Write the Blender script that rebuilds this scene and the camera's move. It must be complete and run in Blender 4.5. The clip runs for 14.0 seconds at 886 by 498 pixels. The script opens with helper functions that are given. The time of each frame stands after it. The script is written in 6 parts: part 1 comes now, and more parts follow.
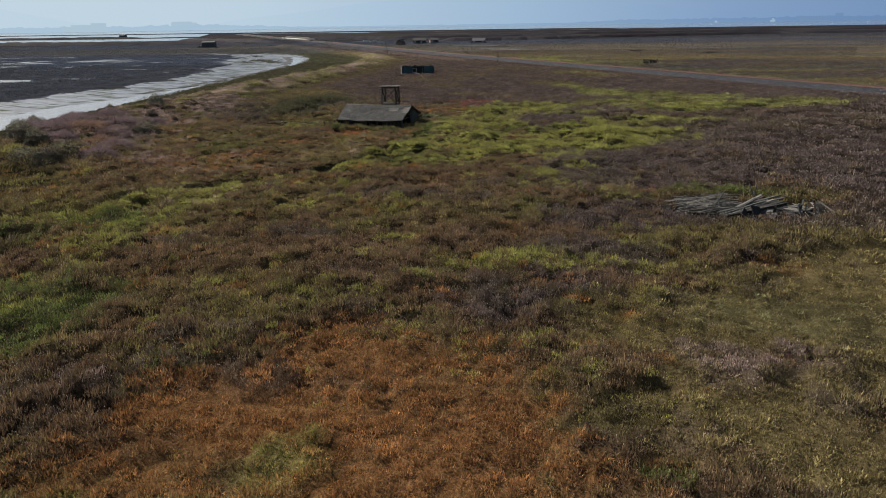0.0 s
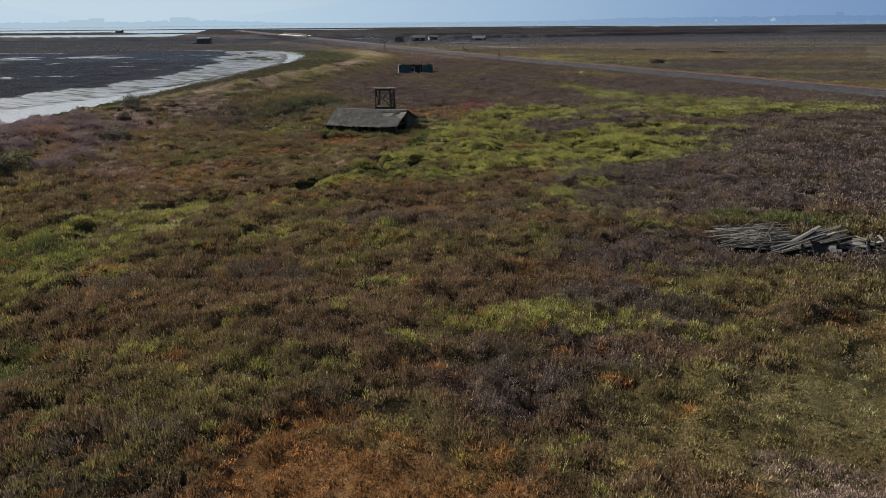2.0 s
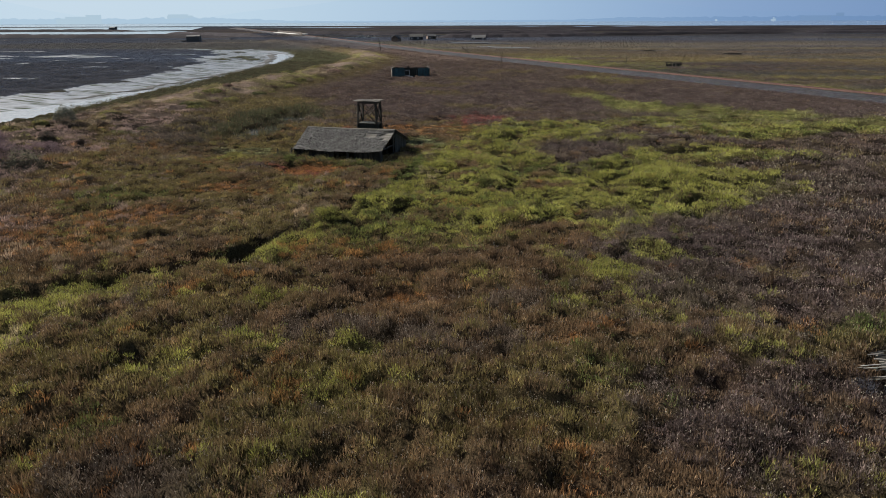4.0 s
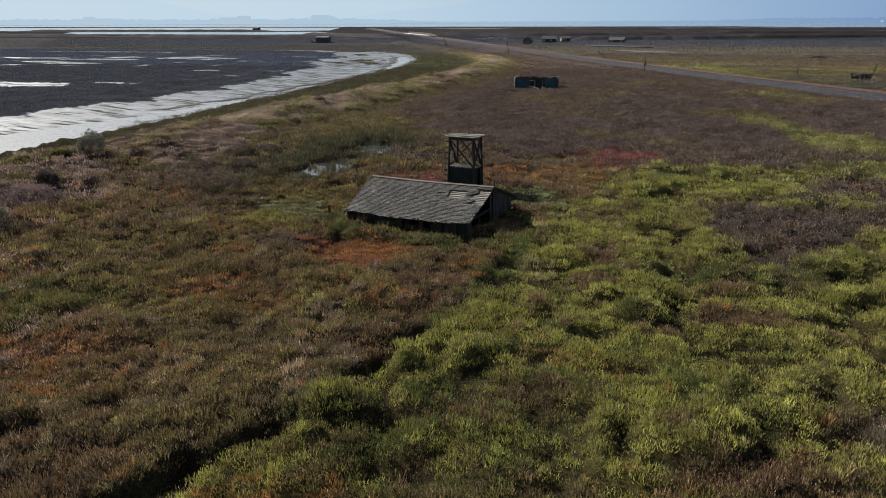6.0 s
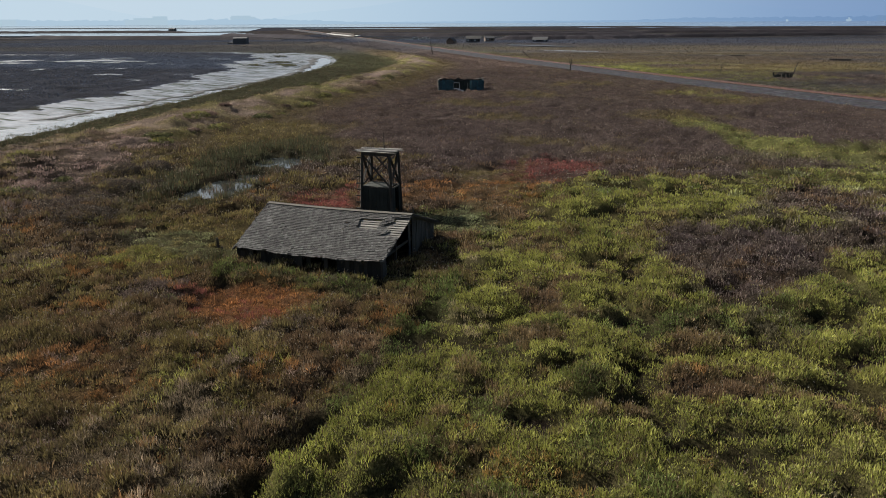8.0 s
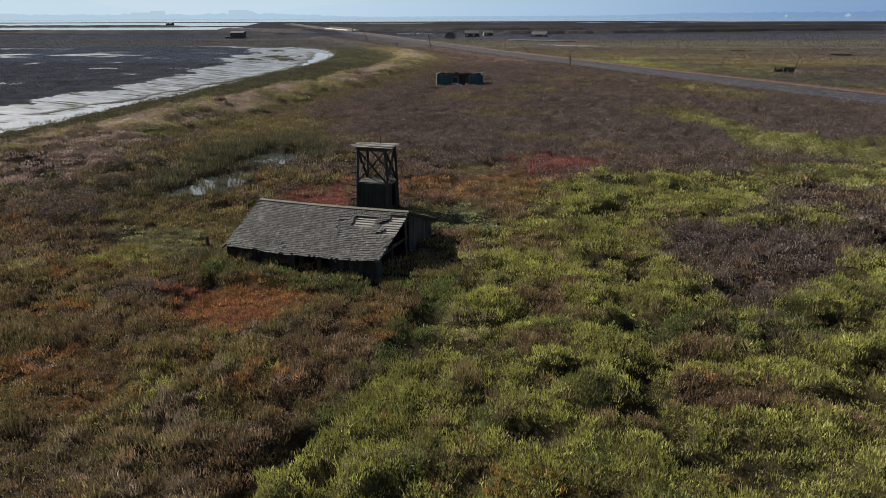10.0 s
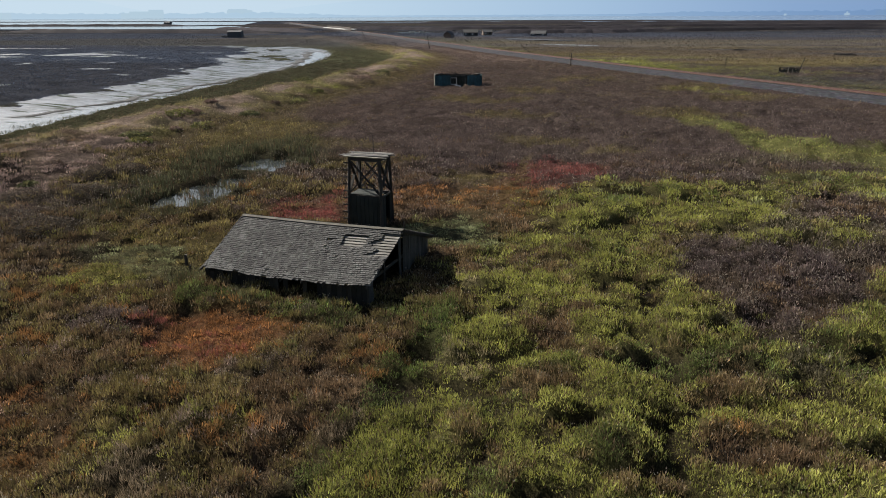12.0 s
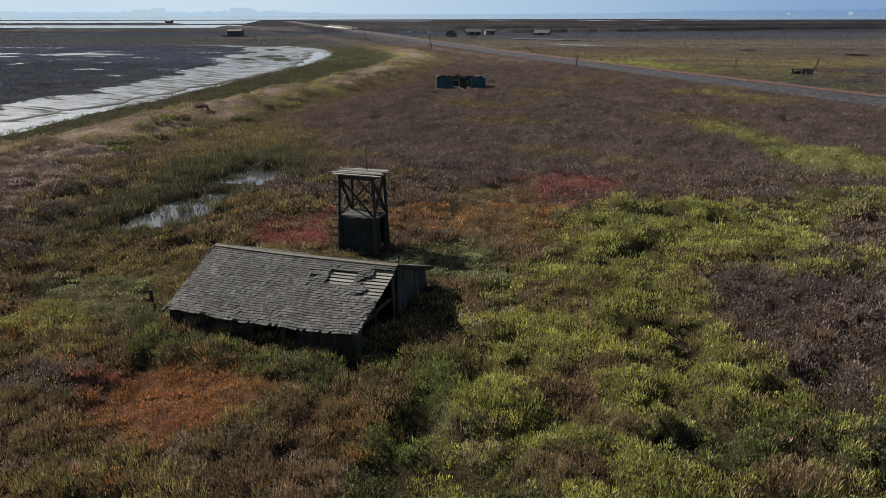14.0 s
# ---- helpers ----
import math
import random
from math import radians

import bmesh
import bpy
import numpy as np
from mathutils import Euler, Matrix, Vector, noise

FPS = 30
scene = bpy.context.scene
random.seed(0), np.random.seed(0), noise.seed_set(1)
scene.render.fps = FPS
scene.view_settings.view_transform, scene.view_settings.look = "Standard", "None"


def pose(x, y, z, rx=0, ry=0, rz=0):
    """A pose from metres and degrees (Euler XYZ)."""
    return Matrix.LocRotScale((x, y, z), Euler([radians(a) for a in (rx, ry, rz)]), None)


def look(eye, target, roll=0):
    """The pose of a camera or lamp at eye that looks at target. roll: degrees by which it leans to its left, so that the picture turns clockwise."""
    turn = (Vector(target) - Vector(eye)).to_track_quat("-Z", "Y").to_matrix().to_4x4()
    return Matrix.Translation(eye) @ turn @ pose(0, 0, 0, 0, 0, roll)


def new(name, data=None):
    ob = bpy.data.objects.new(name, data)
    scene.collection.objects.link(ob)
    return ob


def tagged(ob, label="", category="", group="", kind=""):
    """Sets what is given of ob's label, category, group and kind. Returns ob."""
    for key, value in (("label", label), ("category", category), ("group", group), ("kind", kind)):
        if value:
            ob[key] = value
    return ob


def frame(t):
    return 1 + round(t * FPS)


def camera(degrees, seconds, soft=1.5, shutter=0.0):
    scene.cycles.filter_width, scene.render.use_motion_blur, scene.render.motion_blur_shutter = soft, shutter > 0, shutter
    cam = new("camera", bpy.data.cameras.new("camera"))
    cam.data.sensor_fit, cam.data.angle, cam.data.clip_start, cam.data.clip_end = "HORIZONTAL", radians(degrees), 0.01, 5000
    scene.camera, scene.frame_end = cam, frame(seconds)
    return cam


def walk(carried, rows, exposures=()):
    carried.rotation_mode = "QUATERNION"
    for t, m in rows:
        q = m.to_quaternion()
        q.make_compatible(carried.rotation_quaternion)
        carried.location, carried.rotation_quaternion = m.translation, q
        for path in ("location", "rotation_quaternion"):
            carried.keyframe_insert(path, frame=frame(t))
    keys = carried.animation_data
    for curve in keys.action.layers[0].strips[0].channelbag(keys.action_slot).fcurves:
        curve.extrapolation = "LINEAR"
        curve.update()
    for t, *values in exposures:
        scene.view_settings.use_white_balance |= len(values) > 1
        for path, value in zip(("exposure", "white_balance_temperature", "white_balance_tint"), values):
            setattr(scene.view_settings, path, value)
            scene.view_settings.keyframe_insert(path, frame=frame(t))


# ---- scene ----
cam = camera(62.3, 14.0, soft=0.9)
METRES, EYE, TILT, LEAN, TURN = 64.5, 11.85, 0.33, -0.3, 6.1
ROWS = [
    (0.0, 0.0, 0.0, 0.0, -0.36, -17.38, 1.14),
    (0.5, -0.0002, 0.0201, -0.0002, -0.36, -17.41, 1.09),
    (1.0, -0.0001, 0.0451, -0.0006, -0.37, -17.46, 1.02),
    (1.5, 0.0003, 0.0786, -0.001, -0.38, -17.53, 0.92),
    (2.0, 0.0013, 0.1244, -0.0013, -0.4, -17.58, 0.83),
    (4.5, 0.0081, 0.473, -0.0023, -0.49, -17.7, 0.5),
    (5.0, 0.0102, 0.5685, -0.0013, -0.53, -17.66, 0.48),
    (5.2, 0.0110, 0.6055, -0.0011, 0.4, -17.63, 0.50),
    (5.3, 0.0114, 0.6233, -0.0010, 4.75, -17.61, 0.51),
    (5.4, 0.0119, 0.6411, -0.0009, 9.5, -17.60, 0.52),
    (5.5, 0.0124, 0.6588, -0.0008, 9.56, -17.58, 0.53),
    (6.0, 0.0134, 0.738, -0.0004, 9.61, -17.55, 0.56),
    (6.5, 0.0132, 0.7982, 0.0001, 9.08, -17.51, 0.58),
    (7.0, 0.0124, 0.8358, -0.0001, 9.13, -17.52, 0.61),
    (7.4, 0.0134, 0.8489, -0.0015, 8.8, -17.55, 0.74),
    (7.5, 0.0137, 0.8509, -0.0019, 4.47, -17.56, 0.77),
    (7.6, 0.0132, 0.8513, -0.0023, 3.9, -17.57, 0.75),
    (8.0, 0.0112, 0.8526, -0.0039, 3.95, -17.59, 0.66),
    (10.5, 0.01, 0.8842, -0.0079, 3.83, -18.03, 0.58),
    (11.0, 0.0093, 0.8971, -0.0078, 3.81, -18.06, 0.58),
    (11.5, 0.0088, 0.9094, -0.0072, 3.79, -18.06, 0.59),
    (12.0, 0.0085, 0.9207, -0.0063, 3.76, -18.04, 0.6),
    (12.5, 0.0083, 0.9323, -0.0056, 3.75, -18.03, 0.59),
    (13.0, 0.0077, 0.9465, -0.0052, 3.72, -18.06, 0.6),
    (13.5, 0.0064, 0.9673, -0.0047, 3.7, -18.1, 0.56),
    (14.0, 0.0045, 0.9946, -0.0048, 3.94, -18.12, 0.54),
]
walk(cam, [(t, pose(0, 0, EYE, TILT, LEAN, TURN) @ pose(METRES * x, METRES * y, METRES * z, 90 + pitch, roll, yaw)) for t, x, y, z, yaw, pitch, roll in ROWS], [(0.0, 0.89), (4.5, 1.02), (5.5, 1.06), (6.0, 0.97), (7.2, 0.90), (8.0, 0.95), (14.0, 1.05)])

# ---- world, sun, exposure ----
SUN_AZ, SUN_EL = radians(-62.0), radians(35.0)
world = bpy.data.worlds.new("world")
scene.world = world
world.use_nodes = True
wn = world.node_tree.nodes
wn.clear()
sky = wn.new("ShaderNodeTexSky")
sky.sky_type = 'NISHITA'
sky.sun_disc = False
sky.sun_elevation, sky.sun_rotation = SUN_EL, SUN_AZ
sky.air_density, sky.dust_density, sky.ozone_density = 1.0, 2.5, 1.2
bg = wn.new("ShaderNodeBackground")
bg.inputs["Strength"].default_value = 0.047
wo = wn.new("ShaderNodeOutputWorld")
world.node_tree.links.new(sky.outputs[0], bg.inputs[0])
world.node_tree.links.new(bg.outputs[0], wo.inputs[0])

sun_data = bpy.data.lights.new("sun", 'SUN')
sun_data.energy, sun_data.angle, sun_data.color = 5.0, radians(0.6), (1.0, 0.94, 0.85)
sun = new("sun", sun_data)
sun_way = Vector((math.sin(SUN_AZ) * math.cos(SUN_EL), math.cos(SUN_AZ) * math.cos(SUN_EL), math.sin(SUN_EL)))
sun.matrix_world = look(sun_way * 300, (0, 0, 0))


# ---- numbers: noise, lines, plan ----
def hash01(ix, iy, seed):
    h = np.sin(ix * 127.1 + iy * 311.7 + seed * 74.7) * 43758.5453
    return h - np.floor(h)


def vnoise(x, y, size, seed=0):
    """Smooth value noise, 0 to 1, with lumps of about that size."""
    x, y = x / size, y / size
    ix, iy = np.floor(x), np.floor(y)
    fx, fy = x - ix, y - iy
    fx, fy = fx * fx * (3 - 2 * fx), fy * fy * (3 - 2 * fy)
    a, b = hash01(ix, iy, seed), hash01(ix + 1, iy, seed)
    c, d = hash01(ix, iy + 1, seed), hash01(ix + 1, iy + 1, seed)
    return (a * (1 - fx) + b * fx) * (1 - fy) + (c * (1 - fx) + d * fx) * fy


def fbm(x, y, size, seed=0):
    xr, yr = 0.8 * x - 0.6 * y, 0.6 * x + 0.8 * y
    return (vnoise(x, y, size, seed) * 0.5 + vnoise(xr, yr, size * 0.47, seed + 1) * 0.3 + vnoise(x, y, size * 0.21, seed + 2) * 0.2)


def sstep(a, b, v):
    s = np.clip((v - a) / (b - a), 0, 1)
    return s * s * (3 - 2 * s)


def line_dist(x, y, pts):
    """Distance to a line of points, and the side on which it lies (positive: to its right)."""
    best = np.full(np.shape(x), 1e9)
    side = np.zeros(np.shape(x))
    for (ax, ay), (bx, by) in zip(pts[:-1], pts[1:]):
        dx, dy = bx - ax, by - ay
        s = np.clip(((x - ax) * dx + (y - ay) * dy) / (dx * dx + dy * dy), 0, 1)
        px, py = x - ax - s * dx, y - ay - s * dy
        d = np.hypot(px, py)
        near = d < best
        best = np.where(near, d, best)
        side = np.where(near, np.sign(px * dy - py * dx), side)
    return best, side


def blob(x, y, cx, cy, rx, ry, turn=0.0, rough=0.55, seed=3):
    """Soft uneven patch, 0 to 1."""
    c, s = math.cos(radians(turn)), math.sin(radians(turn))
    u, v = (c * (x - cx) + s * (y - cy)) / rx, (-s * (x - cx) + c * (y - cy)) / ry
    r = np.hypot(u, v)
    close = r < 1.15 + rough
    out = np.zeros(np.shape(r))
    if close.any():
        out[close] = sstep(1.15, 0.75, r[close] + rough * (fbm(x[close], y[close], 2.6 + 0.12 * (rx + ry), seed) - 0.5) * 2)
    return out


DITCH = [(-60, 20), (-45, 31), (-33.5, 43), (-29, 48), (-23.6, 54.6), (-19.0, 57.8), (-16.9, 60.4), (-14.9, 65), (-13.2, 71), (-12.3, 74), (-11.6, 77.7), (-11.1, 81), (-10.9, 84.5)]
LEVEE = [(-42, 20), (-45, 45), (-49, 68), (-52, 90), (-52.5, 122), (-51, 145), (-49, 168), (-47, 190), (-47, 222), (-50, 268), (-60, 297), (-90, 358), (-150, 470)]
BANK_R = [(-63, -60), (-64, 60), (-65, 105), (-66, 140), (-67.8, 172), (-70, 205), (-72.3, 240), (-77.5, 275), (-86, 305), (-101, 338), (-118, 355), (-145, 359), (-260, 364)]
BANK_L = [(-98, -60), (-95, 60), (-92, 127), (-88.5, 145), (-87, 175), (-90, 205), (-99, 240), (-107, 268), (-117, 300), (-136, 338), (-150, 353), (-260, 361)]
RAIL = [(172, -90), (36, 172), (11, 219), (-7, 255), (-28, 297), (-70, 388), (-120, 500), (-178, 624), (-300, 890), (-420, 1150)]


def channel(x, y, shore=2.4, calm=1.0):
    """1 in the tidal channel, 0 outside, soft at its banks; shore: how far the left bank slopes."""
    wob = (fbm(x, y, 14, 11) - 0.5) * 8 * np.clip(np.abs(y) / 200, 0.25, 1)
    dr, sr = line_dist(x, y, BANK_R)
    dl, sl = line_dist(x, y, BANK_L)
    rag = (fbm(x, y, 6, 13) - 0.5) * 9 * calm
    wob = wob * calm
    a, b = -sr * dr + wob * 0.3, sl * dl + wob + rag
    isles = sstep(0.60, 0.68, fbm(x, y * 0.8, 9, 15)) * sstep(232, 262, y) * sstep(26, 14, np.abs(b))
    return sstep(-0.5, 2.2, a) * sstep(-0.5, shore, b) * (1 - 0.9 * isles)


def levee_profile(x, y):
    d, s = line_dist(x, y, LEVEE)
    return sstep(8.5, 0.5, d + (fbm(x, y, 7, 21) - 0.5) * 5), d, s


SPECIES = ["brown", "olive", "green", "yellow", "mauve", "orange", "red", "tan", "reed", "mat", "dark", "mud", "path", "far", "dusk", "shrub", "lawn"]
# dark and far hold bluish distance haze in their colour
COLOURS = np.array([
    (0.166, 0.110, 0.063), (0.172, 0.142, 0.056), (0.112, 0.145, 0.042), (0.292, 0.296, 0.076), (0.106, 0.080, 0.075),
    (0.272, 0.136, 0.052), (0.215, 0.070, 0.062), (0.330, 0.256, 0.182), (0.068, 0.072, 0.040), (0.170, 0.137, 0.057),
    (0.058, 0.070, 0.098), (0.290, 0.285, 0.268), (0.310, 0.235, 0.200), (0.074, 0.072, 0.078), (0.275, 0.202, 0.180), (0.108, 0.084, 0.066), (0.205, 0.218, 0.112)]) * 0.90
HEIGHTS = np.array([0.42, 0.46, 0.46, 0.46, 0.42, 0.25, 0.25, 0.34, 0.62, 0.18, 0.25, 0.0, 0.06, 0.3, 0.40, 0.62, 0.10])
PATCH_YELLOW = [(10, 144, 2.6, 9, 18), (15, 128, 4.2, 8, 18), (23, 121, 7, 3.6, -20), (-9.4, 92, 1.5, 4.5, 0), (-6.5, 71, 7, 10, -15), (-4.5, 88, 6, 13, -8), (3.5, 84, 8, 8, 0), (1, 107, 9, 6, 20),
                (17, 115, 8, 5, 10), (15, 92, 9, 4.5, 0), (34, 112, 15, 6, 10), (22, 106, 8, 5, 0), (19, 127, 9, 4.5, 25), (28, 122, 9, 6, 0), (3, 72, 7, 6, 0)]
PATCH_MAUVE = [(4.5, 96, 5.0, 8, -20), (-1.5, 30.5, 3.0, 2.4, 0), (3.5, 36, 3.5, 4, 0), (30, 70, 24, 20, 0), (9, 60, 9, 9, 0), (7, 46, 6, 4, 20), (-2, 150, 34, 28, 0),
               (12, 101, 6, 4, 0), (-14, 127, 8, 12, 0), (3, 86.5, 2.4, 1.6, 0)]
PATCH_ORANGE = [(-4.0, 20.5, 5.8, 6.2, 0), (-8.8, 19, 4.0, 3.8, 20), (-0.5, 15, 5, 7, 0), (-30, 66, 7, 1.6, 30),
                (-25, 77, 3.5, 2.0, 0), (-51, 126, 3, 7, 0)]
PATCH_RED = [(-22.3, 102.2, 3.0, 2.6, 10), (-7.5, 117.6, 4.6, 2.6, 0), (-19.6, 83.6, 2.9, 2.3, 0), (-20, 105, 3, 1.6, 0)]
PATCH_GREEN = [(-19.5, 26, 3, 2.6, 0), (-13.2, 98, 3.4, 2.2, 0), (-21.5, 30, 4, 3, 0), (-29, 40, 7, 3, 40)]
PATCH_MAT = [(-6.4, 17.4, 1.5, 1.5, 0), (10.5, 25.5, 8.5, 9.8, 0), (20, 34, 9, 8, 0), (-27, 92, 4.5, 4.5, 0), (-26, 74, 4, 2.4, 20), (-15, 96.6, 4, 1.6, 0)]


PATCH_OLIVE = [(15.2, 51.8, 8.5, 2.6, 0), (12, 41, 9, 4, 10), (-13, 31, 5, 4, 0), (-5, 46, 9, 5, 20), (-38, 112, 6, 14, 0), (-37, 130, 7, 13, 0), (-24, 96, 6, 5, 0), (4, 30.5, 3.5, 2, 0)]


# bare wet pans in the saltmarsh beyond the channel
PANS = [(-131, 173, 13, 8), (-150, 176, 16, 6), (-184, 245, 17, 6), (-200, 252, 14, 5), (-222, 272, 22, 5), (-161, 284, 12, 4), (-149, 281, 8, 3), (-174, 281, 8, 2.5), (-114, 180.5, 6, 2.5), (-238, 326, 45, 4), (-194, 286, 10, 4), (-170, 279, 10, 5),
        (-155, 274, 9, 3), (-118, 221, 6, 3), (-100, 204, 3, 2), (-164, 357, 18, 3), (-130, 244, 4, 2), (-196, 233, 10, 4)]
ACCENTS = [("olive", -30.0, 80.0, 6.0, 5.0, 0, 0.45), ("olive", -24.0, 62.0, 3.0, 3.0, 0, 0.3), ("yellow", 12.5, 81.0, 5.5, 5.0, 0, 0.7), ("yellow", 8.5, 76.0, 4.0, 4.0, 0, 0.6), ("red", -22.0, 102.0, 2.9, 2.3, 30, 0.9), ("red", -6.2, 117.4, 3.2, 2.4, 20, 0.4), ("orange", -14.6, 106.2, 3.0, 3.4, 0, 0.4), ("orange", -9.3, 109.0, 3.0, 3.2, 0, 0.28),
           ("orange", -19.4, 83.0, 3.4, 2.4, 10, 0.75), ("red", -19.7, 83.0, 3.2, 2.2, 10, 0.2), ("lawn", -13.4, 98.4, 3.2, 2.1, 0, 0.95), ("lawn", -11.6, 101.2, 1.1, 3.4, 0, 0.7), ("lawn", -10.6, 97.0, 1.6, 2.0, 0, 0.6),
           # the shrub strip at y 50.9 is painted shade behind the wreck
           ("lawn", -27.4, 92.2, 4.0, 1.8, 0, 0.7), ("lawn", -25.0, 90.0, 3.0, 1.4, 0, 0.5), ("mauve", 3.6, 93.0, 3.8, 5.2, -10, 0.75), ("mauve", 2.6, 88.6, 2.6, 2.4, 0, 0.75), ("green", 15.0, 52.4, 6.0, 1.3, 0, 0.6), ("shrub", 14.0, 50.9, 5.0, 0.8, 0, 0.6), ("shrub", 1.2, 90.5, 2.0, 2.6, 0, 0.4),
           ("brown", -6.6, 94.2, 2.0, 2.0, 0, 0.6), ("brown", -10.2, 92.6, 1.2, 1.6, 0, 0.7), ("green", -10.6, 85.3, 1.0, 2.2, 0, 0.7), ("green", -11.8, 86.4, 1.2, 1.2, 0, 0.6), ("yellow", -8.3, 83.4, 1.7, 2.6, -20, 0.95),
           ("brown", -6.0, 86.6, 1.4, 2.2, 0, 0.6), ("brown", -4.8, 84.6, 1.6, 1.6, 0, 0.5), ("shrub", -0.8, 86.5, 1.6, 1.2, 0, 0.5), ("brown", -12.6, 82.0, 2.6, 3.4, 0, 0.5), ("olive", -14.6, 76.0, 2.4, 4.0, 0, 0.5), ("olive", -15.0, 73.0, 1.5, 3.0, 0, 0.35), ("brown", -24.0, 80.2, 4.0, 2.4, 0, 0.5),
           ("mat", -22.2, 74.6, 2.6, 1.8, 0, 0.5), ("brown", -17.4, 70.0, 3.0, 5.0, 0, 0.3), ("brown", -22.0, 58.0, 5.0, 4.0, 0, 0.5), ("orange", -23.0, 67.6, 3.6, 2.0, 0, 0.4),
           ("lawn", 11.0, 29.5, 4.4, 2.6, 0, 0.2), ("yellow", -6.5, 17.7, 1.5, 1.5, 0, 0.45), ("tan", -19.5, 65.0, 4.0, 5.5, 0, 0.25), ("tan", -24.0, 52.0, 4.0, 5.0, 0, 0.2), ("dusk", 8.6, 25.2, 3.2, 1.6, 0, 0.4), ("mat", 6.0, 21.0, 3.6, 3.6, 0, 0.5), ("brown", -18.6, 36.0, 5.0, 3.0, 0, 0.5), ("brown", -16.5, 25.5, 2.6, 2.0, 0, 0.5),
           ("dusk", -52.0, 83.0, 6.0, 9.0, 0, 0.75), ("yellow", -4.3, 99.8, 3.4, 3.8, 0, 0.6), ("yellow", 2.0, 105.7, 4.2, 3.2, 0, 0.7), ("yellow", -1.0, 88.2, 1.7, 2.2, 0, 0.85), ("yellow", -3.8, 85.4, 1.6, 1.6, 0, 0.75), ("yellow", -7.5, 89.2, 1.7, 2.6, 0, 0.7),
           ("shrub", 1.6, 83.4, 3.0, 1.4, 0, 0.5), ("green", 2.6, 84.2, 3.4, 1.4, 0, 0.4), ("yellow", 5.5, 101.5, 5.0, 3.4, 0, 0.45), ("yellow", -9.2, 81.6, 1.5, 2.7, -28, 0.95), ("tan", -9.0, 82.2, 1.2, 1.6, 0, 0.25), ("green", -10.6, 84.4, 0.9, 1.5, 0, 0.85), ("green", -11.3, 80.8, 0.7, 1.8, 0, 0.85), ("green", -1.8, 83.0, 2.4, 1.2, 0, 0.65), ("brown", -6.4, 81.0, 1.9, 1.0, 0, 0.6), ("brown", -6.6, 85.6, 1.2, 1.6, 0, 0.5),
           ("orange", -12.8, 82.9, 1.4, 2.4, 0, 0.18), ("brown", 3.0, 91.0, 3.0, 4.0, 0, 0.3), ("orange", -9.6, 103.6, 2.4, 2.6, 0, 0.28), ("orange", -8.2, 109.0, 3.2, 3.2, 0, 0.25), ("red", -6.8, 113.6, 4.4, 3.4, 0, 0.35), ("brown", -10.6, 106.5, 4.0, 4.0, 0, 0.3), ("mauve", -24.3, 83.5, 2.6, 1.6, 0, 0.5), ("olive", -16.0, 66.0, 2.6, 5.0, 0, 0.45), ("tan", -15.2, 69.0, 1.3, 4.0, 0, 0.3),
           ("tan", -13.4, 78.2, 1.5, 2.6, 0, 0.3), ("olive", -19.0, 79.0, 3.4, 1.6, 0, 0.45),
           ("orange", -11.0, 20.4, 3.4, 3.4, 0, 0.6), ("brown", -15.4, 19.5, 3.0, 4.0, 0, 0.6), ("orange", -6.0, 26.6, 3.2, 2.4, 0, 0.5), ("green", -19.9, 25.6, 2.2, 1.8, 0, 0.5), ("shrub", 10.6, 22.4, 1.6, 1.2, 0, 0.5),
           ("yellow", -23.6, 40.0, 2.2, 7.0, 0, 0.4), ("yellow", -22.2, 52.0, 1.8, 6.0, 0, 0.4), ("tan", -27.4, 60.0, 5.0, 3.0, 0, 0.35), ("orange", -27.4, 61.0, 5.0, 2.6, 0, 0.3), ("dusk", -43.0, 99.0, 3.0, 6.0, 0, 0.5), ("dusk", -46.0, 76.0, 6.0, 7.0, 0, 0.6),
           ("olive", -25.0, 72.0, 8.0, 9.0, 0, 0.25), ("reed", -23.0, 88.3, 1.1, 1.1, 0, 0.7), ("yellow", 13.0, 185.0, 3.0, 2.0, -40, 0.4), ("yellow", 17.5, 178.5, 4.5, 1.6, -55, 0.4), ("yellow", -22.6, 88.2, 0.8, 0.8, 0, 0.3), ("olive", -30.0, 97.0, 7.0, 6.0, 0, 0.4), ("shrub", -38.0, 92.0, 7.0, 8.0, 0, 0.3), ("mauve", -40.0, 101.0, 5.0, 8.0, 0, 0.3), ("shrub", -42.0, 112.0, 4.0, 10.0, 0, 0.25), ("olive", -16.6, 74.6, 2.4, 3.0, 0, 0.6), ("yellow", -16.6, 73.6, 2.2, 2.2, 0, 0.15), ("tan", -16.4, 73.0, 2.8, 2.4, 0, 0.35), ("orange", -14.2, 76.6, 1.8, 3.0, 0, 0.25), ("tan", -13.6, 73.8, 1.0, 1.6, 0, 0.3), ("yellow", -16.0, 77.4, 1.0, 1.0, 0, 0.25), ("yellow", -18.6, 76.2, 1.0, 0.8, 0, 0.35), ("brown", -14.2, 74.0, 1.5, 4.0, 0, 0.5), ("orange", -20.6, 74.6, 1.6, 1.6, 0, 0.45), ("brown", -13.8, 79.4, 1.6, 2.4, 0, 0.5), ("orange", -25.9, 81.4, 2.0, 0.9, 0, 0.3)]


